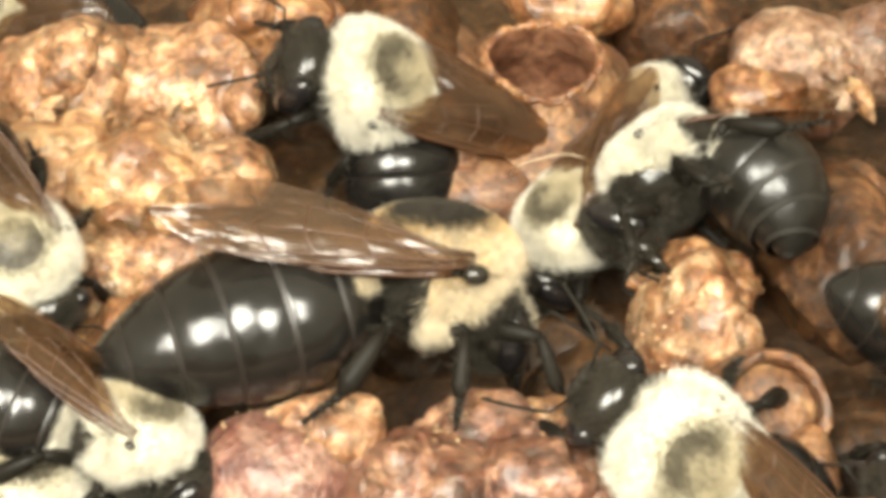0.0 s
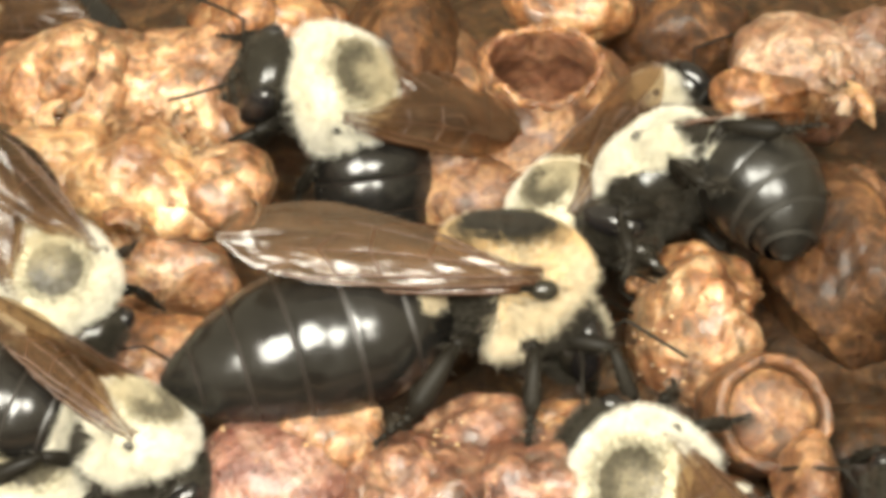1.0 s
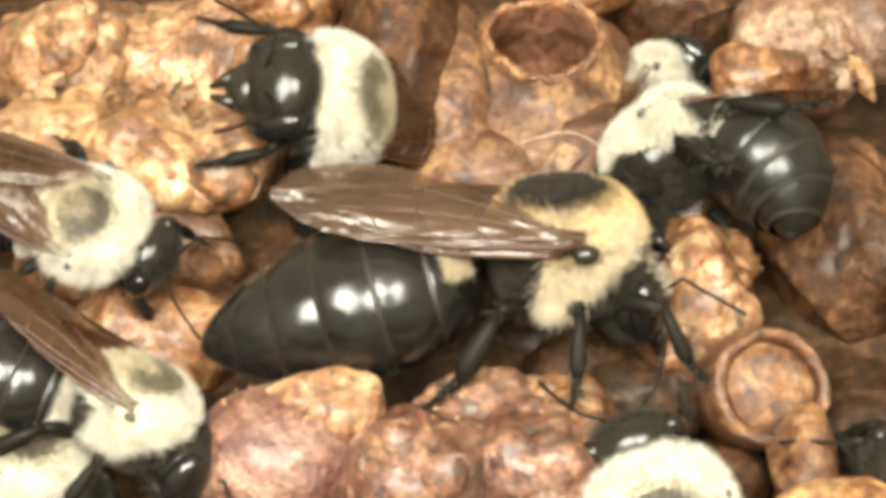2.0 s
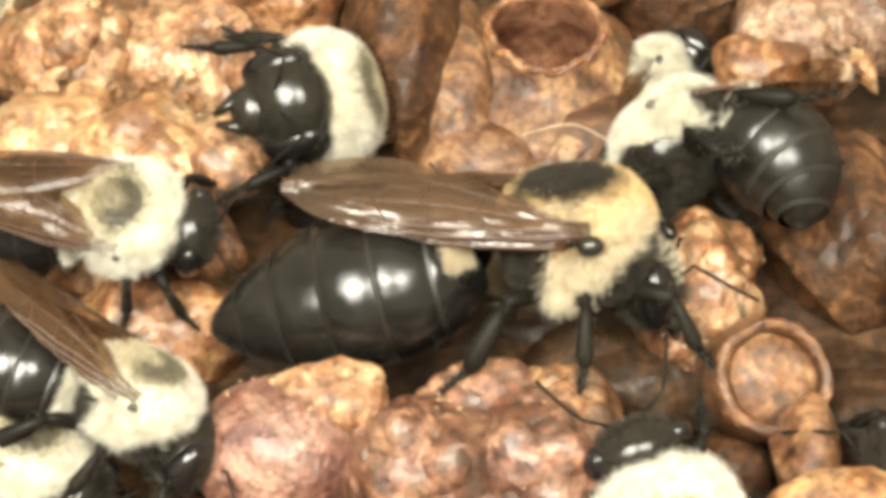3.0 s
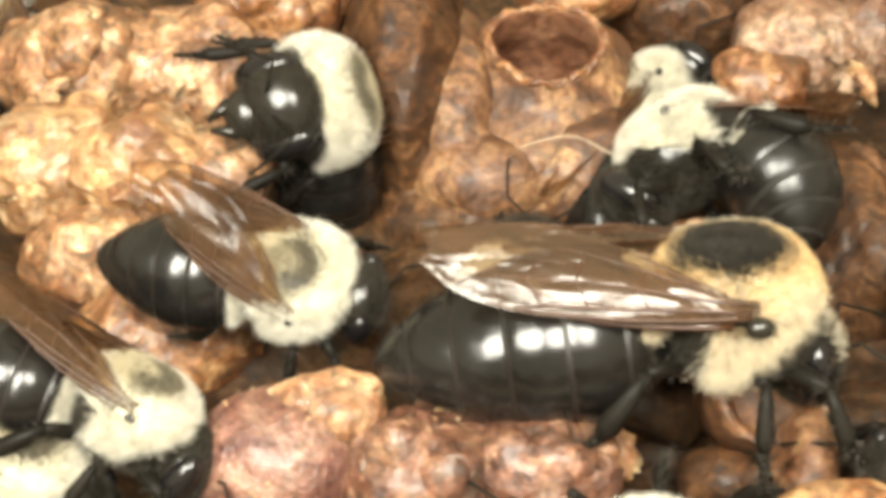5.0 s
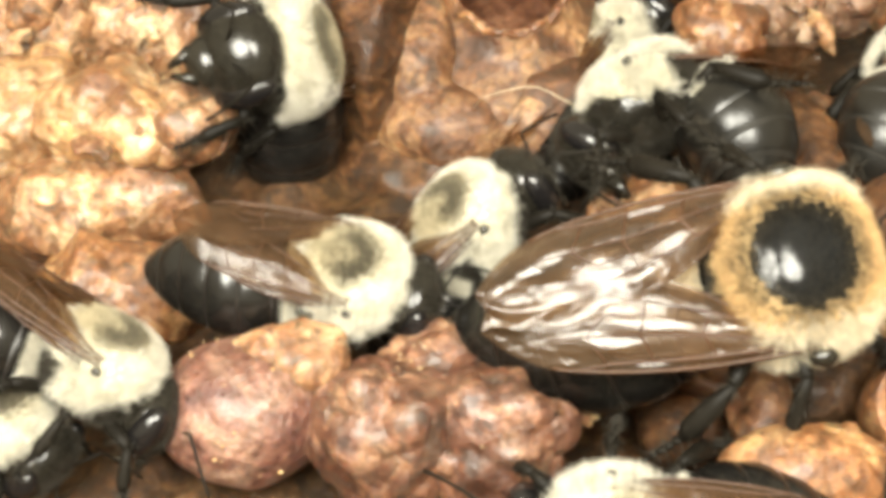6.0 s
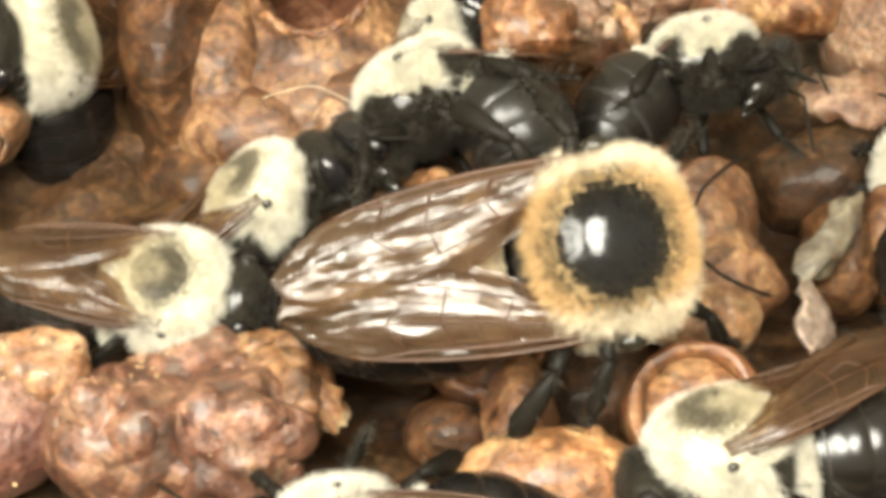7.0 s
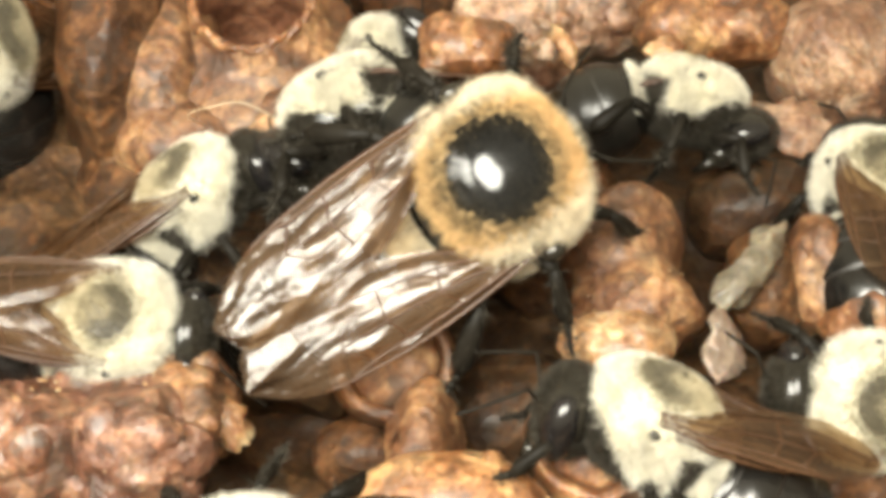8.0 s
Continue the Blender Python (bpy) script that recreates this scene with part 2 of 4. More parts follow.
def tube(points, radii, sides=7):
    """A tapered tube along a line of points, closed at both ends."""
    pts = [Vector(p) for p in points]
    v = []
    for i, p in enumerate(pts):
        d = (pts[min(i + 1, len(pts) - 1)] - pts[max(i - 1, 0)]).normalized()
        a = d.orthogonal().normalized()
        if abs(d.z) < 0.95:
            a = d.cross(Vector((0, 0, 1))).normalized()
        b = d.cross(a)
        for k in range(sides):
            t = 2 * math.pi * k / sides
            v.append(p + (a * math.cos(t) + b * math.sin(t)) * radii[i])
    f = grid_faces(len(pts), sides, True)
    f += [tuple(range(sides - 1, -1, -1)), tuple(range((len(pts) - 1) * sides, len(pts) * sides))]
    return np.array([tuple(p) for p in v]), f


def hairs(name, base, normal, lean, length, width, mat, rng, spread=0.35, tuft=0.0):
    """One mesh of tapering hairs. Each is a slim flat blade that stands on the skin; tuft draws neighbours together."""
    n = len(base)
    d = normal + np.asarray(lean) + rng.normal(0, spread, (n, 3))
    if tuft:
        d += tuft * np.array([noise.noise_vector(Vector(p) * 1.5) for p in base])
    d /= np.linalg.norm(d, axis=1)[:, None]
    side = np.cross(d, rng.normal(0, 1, (n, 3)))
    side /= np.linalg.norm(side, axis=1)[:, None]
    ln = length * rng.uniform(0.45, 1.15, (n, 1))
    tip = base + d * ln
    v = np.stack([base - side * width / 2, base + side * width / 2, tip], 1).reshape(-1, 3)
    f = (np.arange(n)[:, None] * 3 + np.arange(3)[None, :])
    return mesh(name, v, f, mat, False)


BLOCKY = 2.7


def blocky(d):
    """Pushes directions out to a rounded block, a form between ball and box."""
    return d / (np.abs(d) ** BLOCKY).sum(1)[:, None] ** (1 / BLOCKY)


def scatter(rng, n, r, c=(0, 0, 0), keep=None, block=False):
    """Random points and normals on an ellipsoid."""
    d = rng.normal(0, 1, (n, 3))
    d /= np.linalg.norm(d, axis=1)[:, None]
    if keep is not None:
        d = d[keep(d)]
    nrm = (np.sign(d) * np.abs(blocky(d)) ** (BLOCKY - 1) if block else d) / np.array(r)
    nrm /= np.linalg.norm(nrm, axis=1)[:, None]
    return (blocky(d) if block else d) * np.array(r) + np.array(c), nrm


# ---------- bees: x forward, z towards the back, origin in the thorax ----------
def wing_mesh(name, length, width, side, seed, ripple, mat):
    nu, nv = 36, 26
    v = []
    for i in range(nu):
        u = i / (nu - 1)
        lead = 0.16 * width * math.sin(u * math.pi) - 0.02 * width
        chord = width * (0.16 + 0.84 * math.sin(min(1, u * 1.12 + 0.06) * math.pi * 0.62) ** 1.4)
        if u > 0.72:
            chord *= math.sqrt(max(0.003, 1 - ((u - 0.72) / 0.28) ** 2))
            lead -= 0.30 * width * ((u - 0.72) / 0.28) ** 2.2
        for j in range(nv):
            w = j / (nv - 1)
            y = lead - chord * w
            z = 0.10 * width * math.sin(w * math.pi) + 0.035 * width * noise.noise((u * 7, w * 5, seed)) + ripple * width * math.sin(w * 26 + 3 * noise.noise((u * 4, w * 2, seed + 5))) * min(1, 3 * u) - 0.10 * width * u * u
            v.append((-u * length, y * side, z))
    faces = grid_faces(nu, nv)
    if side > 0:
        faces = [tuple(reversed(f)) for f in faces]
    return mesh(name, v, faces, mat), np.array(v).reshape(nu, nv, 3)


def vein_mesh(name, sheet, thick):
    """The veins that run along and across the sheet of a wing, each a mesh."""
    nu, nv = sheet.shape[:2]

    def line(stops, r0, r1):
        pts = []
        for k in range(14):
            t = k / 13 * (len(stops) - 1)
            i = min(int(t), len(stops) - 2)
            u = stops[i][0] + (stops[i + 1][0] - stops[i][0]) * (t - i)
            w = stops[i][1] + (stops[i + 1][1] - stops[i][1]) * (t - i)
            a, b = min(int(u * (nu - 1)), nu - 2), min(int(w * (nv - 1)), nv - 2)
            p = sheet[a, b] * (1 - (u * (nu - 1) - a)) + sheet[a + 1, b] * (u * (nu - 1) - a)
            q = sheet[a, b + 1] * (1 - (u * (nu - 1) - a)) + sheet[a + 1, b + 1] * (u * (nu - 1) - a)
            g = w * (nv - 1) - b
            pts.append(p * (1 - g) + q * g)
        return tube(pts, np.linspace(r0, r1, 14) * thick, 5)

    lines = [line([(0, 0.02), (0.5, 0.02), (0.8, 0.02)], 1.6, 0.8), line([(0, 0.2), (0.35, 0.14), (0.62, 0.10), (0.72, 0.03)], 1.3, 0.7),
             line([(0, 0.4), (0.3, 0.42), (0.55, 0.38), (0.82, 0.30)], 1.1, 0.4), line([(0, 0.6), (0.3, 0.72), (0.6, 0.72)], 1.0, 0.4),
             line([(0.1, 0.75), (0.35, 0.97)], 0.8, 0.5), line([(0.32, 0.15), (0.36, 0.42), (0.33, 0.72)], 0.8, 0.6),
             line([(0.5, 0.12), (0.54, 0.38), (0.52, 0.72)], 0.8, 0.6), line([(0.64, 0.10), (0.70, 0.34), (0.64, 0.55), (0.55, 0.55)], 0.7, 0.4)]
    return [mesh(name, v, f, VEIN) for v, f in lines]


def leg_mesh(name, side, base, knee, ankle, foot, r, hind=False):
    b, k, a, f = [np.array(p, float) * (1, side, 1) for p in (base, knee, ankle, foot)]
    pieces = [tube([b, b + (k - b) * 0.3, b + (k - b) * 0.7, k], [r * 0.9, r * 1.25, r * 1.1, r * 0.65], 8)]
    wide = 1.45 if hind else 1.05
    pieces.append(tube([k, k + (a - k) * 0.35, k + (a - k) * 0.8, a], [r * 0.6, r * wide * 0.8, r * wide, r * 0.6], 8))
    for i in range(5):
        p, q = a + (f - a) * i / 5, a + (f - a) * (i + 1) / 5
        s = 0.62 - 0.07 * i
        pieces.append(tube([p, p + (q - p) * 0.7, q], [r * s * 0.7, r * s, r * s * 0.6], 6))
    v, fc = join(pieces)
    me = mesh(name, v, fc, LEG)
    return me


def leg_hair(name, side, base, knee, ankle, foot, r, rng, count):
    pts = []
    for p, q in ((base, knee), (knee, ankle), (ankle, foot)):
        p, q = np.array(p, float) * (1, side, 1), np.array(q, float) * (1, side, 1)
        pts.append(p + (q - p) * rng.uniform(0, 1, (count // 3, 1)))
    pts = np.vstack(pts)
    nrm = rng.normal(0, 1, pts.shape)
    nrm /= np.linalg.norm(nrm, axis=1)[:, None]
    return hairs(name, pts + nrm * r * 0.6, nrm, (-0.3, 0, -0.2), r * 1.9, r * 0.14, FUR_BLACK, rng)


def make_bee(name, label, d, coat, skin, patch_mat, seed):
    """d: sizes in millimetres. Thorax with fur and a bare patch, head with eyes and feelers, banded abdomen, four wings, six legs."""
    rng = np.random.default_rng(seed)
    root = tagged(new(name), label, "bee")
    tr = np.array(d["thorax"])
    tv, tf = ellipsoid((0, 0, 0), (1, 1, 1), 52, 64)
    me = mesh("thorax", blocky(tv) * tr, tf, skin)
    me.materials.append(SHELL)
    low_side = d["belly"]
    for poly in me.polygons:
        if poly.center.z < low_side * tr[2] * MM:
            poly.material_index = 1
    me.materials.append(patch_mat)
    pc, pr = np.array((-0.10, 0.0, 1.0)), d["patch"]
    for poly in me.polygons:
        x, y, z = poly.center / MM
        if z > 0 and math.hypot(x / tr[0] - pc[0], y / tr[1]) < pr * 0.90:
            poly.material_index = 2
    for poly in me.polygons:
        x, y, z = np.array(poly.center) / MM / tr
        if (math.hypot((x + 0.14) / 1.9, z - d["joint_z"] + 0.04) < d["root"] * 0.4 and abs(y) > 0.4) or (z < 0.2 and (x < -0.45 or x > 0.85 + 0.95 * (z - 0.25))):
            poly.material_index = 1
    thorax = part("thorax", me, root)

    def bare(v):
        """True at the dark wing roots, and on the flanks before and behind the light wedge of hair."""
        soft = rng.normal(0, 0.05, len(v))
        flank = (v[:, 2] < 0.25 + soft) & ((v[:, 0] < -0.42 + soft) | (v[:, 0] > 0.80 + 0.95 * (v[:, 2] - 0.25) + soft))
        return flank | (np.hypot((v[:, 0] + 0.14) / 1.9, v[:, 2] - d["joint_z"] + 0.04) + rng.normal(0, 0.07, len(v)) < d["root"]) & (np.abs(v[:, 1]) > 0.4)

    def depth(v):
        """Above 1 outside the patch, with an uneven border."""
        b = blocky(v)
        q = np.hypot(b[:, 0] - pc[0], b[:, 1]) / pr + rng.normal(0, d["patch_soft"], len(v))
        return np.where(v[:, 2] < 0, 2, q)

    base, nrm = scatter(rng, d["hairs"] // 2, tr * 0.99, keep=lambda v: (v[:, 2] < low_side + 0.05) | bare(v), block=True)
    part("belly_fur", hairs("belly_fur", base, nrm, (-0.2, 0, 0), d["fur"] * 0.7, d["hair_width"], FUR_BLACK, rng, 0.3), thorax, "dark hair of the underside", kind="stuff")
    base, nrm = scatter(rng, d["hairs"], tr * 0.99, keep=lambda v: ~bare(v) & (depth(v) > 1) & (v[:, 2] > low_side + rng.normal(0, 0.06, len(v))), block=True)
    far = np.hypot((base[:, 0] / tr[0] - pc[0]) * d["collar"], base[:, 1] / tr[1]) + rng.normal(0, 0.07, len(base)) - 1.1 * np.minimum(0, base[:, 2] / tr[2] - 0.12)
    for key, where, hair, label in (("fur", far > d["rim_at"], coat, ""), ("inner_fur", far <= d["rim_at"], d["inner"], "darker hair round the bare patch")):
        part(key, hairs("thorax_fur", base[where], nrm[where], (-0.12, 0, 0), d["fur"] * (d["inner_len"] if key == "inner_fur" else 1.0) * (1.25 - 0.6 * np.clip(nrm[where, 2:3], -0.2, 1)), d["hair_width"], hair, rng, 0.26, 0.40), thorax, label, kind="stuff")
    base, nrm = scatter(rng, d["hairs"] * 3 // d["patch_part"] // 2, tr * 0.99, keep=lambda v: (depth(v) < d["patch_over"]) & ~bare(v) & (rng.uniform(0, 1, len(v)) < d["patch_mid"] + np.hypot(v[:, 0] - pc[0], v[:, 1]) / pr), block=True)
    mid = np.hypot(base[:, 0] / tr[0] - pc[0], base[:, 1] / tr[1]) + rng.normal(0, 0.06, len(base))
    hump = (np.hypot(mid * 0.9, 0.08) < 0.20) | (base[:, 0] / tr[0] - pc[0] + rng.normal(0, 0.13, len(base)) < -0.10)
    for key, where, hair, label in (("short_fur", ~hump | (d["hump"] is None), d["patch_hair"], "short dark hair of the back"), ("hump_fur", hump & (d["hump"] is not None), d["hump"], "short beige hair of the back")):
        if where.any():
            part(key, hairs("patch_fur", base[where], nrm[where], (-0.3, 0, 0), d["fur"] * d["patch_fur"], d["hair_width"] * 0.8, hair, rng, 0.45, 0.3), thorax, label, kind="stuff")
    nu, nv = 9, 28
    v = []
    for i in range(nu):
        s = pr * d["patch_disc"] * i / (nu - 1)
        for j in range(nv):
            a = 2 * math.pi * j / nv
            x, y = pc[0] + s * math.cos(a), s * math.sin(a)
            z = math.sqrt(max(0.05, 1 - x * x - y * y))
            x, y, z = blocky(np.array([(x, y, z)]))[0]
            q = d["patch_up"] - 0.03 * (i / (nu - 1)) ** 3
            v.append((x * tr[0] * q, y * tr[1] * q, z * tr[2] * q))
    part("bald_patch", mesh("bald_patch", v, grid_faces(nu, nv, True), d["disc_mat"]), thorax, "bare patch on the back")

    # head
    hc, hr = np.array(d["head_at"]), np.array(d["head"])
    head = part("head", mesh("head", *join([ellipsoid((0, 0, 0), hr), ellipsoid((hr[0] * 0.55, 0, -hr[2] * 0.7), hr * (0.5, 0.55, 0.5), 12, 16),
                                            tube([(hr[0] * 0.7, hr[1] * 0.3, -hr[2] * 0.9), (hr[0] * 0.9, hr[1] * 0.1, -hr[2] * 1.5)], [hr[0] * 0.28, hr[0] * 0.1]),
                                            tube([(hr[0] * 0.7, -hr[1] * 0.3, -hr[2] * 0.9), (hr[0] * 0.9, -hr[1] * 0.1, -hr[2] * 1.5)], [hr[0] * 0.28, hr[0] * 0.1])]), SHELL),
                root, "glossy black head", at=Matrix.Translation(hc * MM))
    base, nrm = scatter(rng, d["hairs"] // 6, hr, keep=lambda v: np.abs(v[:, 1]) < 0.7)
    part("fur", hairs("head_fur", base, nrm, (0.2, 0, 0), d["fur"] * 0.55, d["hair_width"] * 0.7, FUR_BLACK, rng), head, kind="stuff")
    if coat is FUR_CREAM:
        base, nrm = scatter(rng, 5000, hr, keep=lambda v: (v[:, 2] > 0.15) & (np.abs(v[:, 1]) < 0.62))
        part("tuft", hairs("head_tuft", base, nrm, (0.3, 0, 0.1), d["fur"] * 0.8, d["hair_width"], coat, rng), head, "tuft of golden hair on the crown", kind="stuff")
    for s in (1, -1):
        part("eye", mesh("eye", *ellipsoid((hr[0] * 0.12, s * hr[1] * 0.78, -hr[2] * 0.05), hr * (0.52, 0.34, 0.80), 14, 18), EYE), head, "oval glossy black eye")
        root_at = np.array((hr[0] * 0.9, s * hr[1] * 0.22, hr[2] * 0.1))
        elbow = root_at + np.array((0.35, s * 0.75, 0.65)) * hr[1] * 0.75
        pts = [root_at, root_at * 0.5 + elbow * 0.5, elbow]
        pts += [elbow + np.array((0.9 * t, s * (0.55 * t - 0.1 * t * t), -0.5 * t)) * hr[1] * 1.1 for t in np.linspace(0.12, 1.15, 11)]
        rad = [0.07, 0.06, 0.065] + [0.075 if k % 2 else 0.066 for k in range(11)]
        part("antenna", mesh("antenna", *tube(pts, np.array(rad) * hr[1] * 0.55, 7), LEG), head)

    # abdomen: overlapping bands from the waist back
    ar, at = np.array(d["abdomen"]), np.array(d["abdomen_at"])
    bands = 6

    def profile(u):
        return max(0.02, math.sin(math.pi * min(1, (0.02 + 0.98 * u) ** 0.72)) ** 0.62)

    cuts = [0.0, 0.17, 0.36, 0.55, 0.72, 0.87, 1.0]
    first = None
    for b in range(bands):
        u0, u1 = cuts[b], min(1.0, cuts[b + 1] + (0.015 if b < bands - 1 else 0))
        nu, nv = 9, 40
        v = []
        for i in range(nu):
            t = i / (nu - 1)
            u = u0 + (u1 - u0) * t
            swell = 1 + 0.020 * t - 0.012 + 0.030 * math.sin(math.pi * t)
            if i == nu - 1 and b < bands - 1:
                swell -= 0.03
            k = profile(u) * swell
            for j in range(nv):
                a = 2 * math.pi * j / nv
                v.append((-u * 2 * ar[0], ar[1] * k * math.cos(a), ar[2] * k * math.sin(a) * (0.86 if math.sin(a) < 0 else 1)))
        v, f = np.array(v), grid_faces(nu, nv, True)
        me = mesh("tergite", v, f, SHELL_BROAD)
        me.materials.append(RIM)
        for poly in me.polygons:
            if poly.index >= (nu - 2) * nv:
                poly.material_index = 1
        if b == 0:
            first = part("abdomen", me, root, "glossy black banded abdomen", at=Matrix.Translation(at * MM))
        else:
            part("tergite", me, first)
    # hair of the first band, and short dark hair on the rest
    n = d["hairs"] // 3
    u = rng.uniform(0.02, 0.105, n)
    a = rng.uniform(d["band"], math.pi - d["band"], n)
    k = np.array([profile(q) for q in u])
    base = np.stack([-u * 2 * ar[0], ar[1] * k * np.cos(a), ar[2] * k * np.sin(a)], 1)
    nrm = np.stack([0.15 + 0 * a, np.cos(a), np.sin(a)], 1)
    nrm /= np.linalg.norm(nrm, axis=1)[:, None]
    part("fur", hairs("band_fur", base, nrm, (-0.5, 0, 0), d["fur"] * 0.9, d["hair_width"], coat, rng, 0.35, 0.5), first, "tuft of pale hair at the waist", kind="stuff")
    n = d["hairs"] // 7
    u = rng.uniform(0.2, 0.98, n)
    a = rng.uniform(0, 2 * math.pi, n)
    k = np.array([profile(q) for q in u])
    base = np.stack([-u * 2 * ar[0], ar[1] * k * np.cos(a), ar[2] * k * np.sin(a) * np.where(np.sin(a) < 0, 0.86, 1)], 1)
    nrm = np.stack([(u - 0.5), np.cos(a), np.sin(a)], 1) * (-1, 1, 1)
    nrm /= np.linalg.norm(nrm, axis=1)[:, None]
    part("short_fur", hairs("abdomen_fur", base, nrm, (-1.2, 0, 0), d["fur"] * 0.3, d["hair_width"] * 0.4, FUR_BLACK, rng), first, kind="stuff")

    # wings
    L, W = d["wing"]
    for s in (1, -1):
        for kind, k, dz, turn in (("forewing", 1.0, 0.10, d["wing_turn"]), ("hindwing", 0.68, -0.02, d["wing_turn"] - 4)):
            me, sheet = wing_mesh(kind, L * k, W * (1.0 if k == 1 else 0.8), s, seed + s + k, d["ripple"], d["sheet"])
            at_w = Matrix.Translation(Vector((tr[0] * (0.05 if k == 1 else -0.25), s * tr[1] * d["joint_y"], tr[2] * (d["joint_z"] + dz + 0.04 * s))) * MM) \
                @ pose(0, 0, 0, -s * d["wing_roll"], d["wing_pitch"], -s * turn)
            w = part(kind, me, root, "smoky brown translucent wing", at=at_w)
            for vein in vein_mesh("vein", sheet, L * 0.0055):
                part("vein", vein, w)
        part("tegula", mesh("tegula", *ellipsoid((tr[0] * 0.06, s * tr[1] * (d["joint_y"] + 0.08), tr[2] * d["joint_z"]), np.array((0.22, 0.16, 0.17)) * tr[0] * d["joint"], 10, 12), SHELL), root, "small black wing joint")

    # legs
    x, y, z = tr
    low = d["foot"]
    sets = (((0.55 * x, 0.45 * y, -0.75 * z), (1.15 * x, 1.05 * y, -0.75 * z), (1.45 * x, 1.2 * y, low * 0.8), (1.8 * x, 1.3 * y, low)),
            ((-0.05 * x, 0.5 * y, -0.8 * z), (-0.05 * x, 1.25 * y, -0.65 * z), (-0.15 * x, 1.5 * y, low * 0.8), (-0.30 * x, 1.8 * y, low)),
            ((-0.6 * x, 0.45 * y, -0.75 * z), (-1.1 * x, 1.15 * y, -0.6 * z), (-1.7 * x, 1.3 * y, low * 0.8), (-2.2 * x, 1.35 * y, low)))
    for s in (1, -1):
        for i, (b, kn, an, ft) in enumerate(sets):
            leg = part("leg", leg_mesh("leg", s, b, kn, an, ft, x * d["leg"], i == 2), root, "black jointed leg")
            part("hair", leg_hair("leg_hair", s, b, kn, an, ft, x * d["leg"], rng, 240), leg, kind="stuff")
    return root


QUEEN = dict(thorax=(2.85, 2.95, 2.5), joint=0.85, joint_z=0.28, joint_y=1.08, root=0.22, hump=None, collar=0.45, disc_mat=SHELL_BACK, rim_at=0.76, inner_len=0.7, inner=FUR_GOLD, patch_mid=0.12, leg=0.12, band=0.38, patch=0.74, belly=-0.70, hairs=85000, fur=0.66, hair_width=0.027, patch_hair=FUR_BLACK, patch_part=1, patch_fur=0.55, patch_soft=0.12, patch_over=1.10, patch_disc=0.66, patch_up=1.03, ripple=0.004, sheet=WING,
             head_at=(2.65, 0, -2.35), head=(1.35, 2.0, 1.75), abdomen=(5.7, 3.6, 3.3), abdomen_at=(-2.3, 0, -0.9), wing=(12.0, 3.7), wing_turn=-4, wing_roll=15, wing_pitch=8, foot=-5.0)
WORKER = dict(thorax=(2.35, 2.3, 1.9), band=-0.35, joint=0.45, joint_z=0.46, joint_y=0.96, root=0.05, hump=FUR_BEIGE, collar=1.0, disc_mat=SHELL_HUMP, rim_at=0.72, inner_len=0.8, inner=FUR_BEIGE, patch_mid=0.45, leg=0.125, patch=0.58, belly=-0.50, hairs=50000, fur=0.55, hair_width=0.025, patch_hair=FUR_GREY, patch_part=1, patch_fur=0.70, patch_soft=0.17, patch_over=1.12, patch_disc=0.22, patch_up=1.0, ripple=0.003, sheet=WING_SMALL,
              head_at=(2.85, 0, -0.85), head=(1.25, 1.9, 1.7), abdomen=(3.8, 2.75, 2.5), abdomen_at=(-1.75, 0, -0.7), wing=(8.2, 2.9), wing_turn=-7, wing_roll=15, wing_pitch=8, foot=-3.9)

WHO = {}


def curl(bee, degrees, dull):
    """Bends the abdomen of a bee band by band towards its belly."""
    first = [c for c in bee.children if c.name.startswith("abdomen")][0]
    ar = WORKER["abdomen"]
    bands = sorted([c for c in first.children if c.name.startswith("tergite")], key=lambda c: -max(v.co.x for v in c.data.vertices))
    m = Matrix.Identity(4)
    for c, u in zip(bands, (0.17, 0.36, 0.55, 0.72, 0.87)):
        p = Vector((-u * 2 * ar[0], 0, 0.6 * ar[2])) * MM
        m = m @ Matrix.Translation(p) @ pose(0, 0, 0, 0, -degrees, 0) @ Matrix.Translation(-p)
        c.matrix_basis = m
        if dull:
            c.data = c.data.copy()
            c.data.materials[0], c.data.materials[1] = SHELL_BELLY, RIM_BELLY
    for c in list(first.children):
        if c.name.startswith("short_fur"):
            bpy.data.objects.remove(c)
    for c in bee.children:
        if c.name.startswith(("forewing", "hindwing")):
            c.matrix_basis = c.matrix_basis @ pose(0, 0, 0, 0, -34, 0)


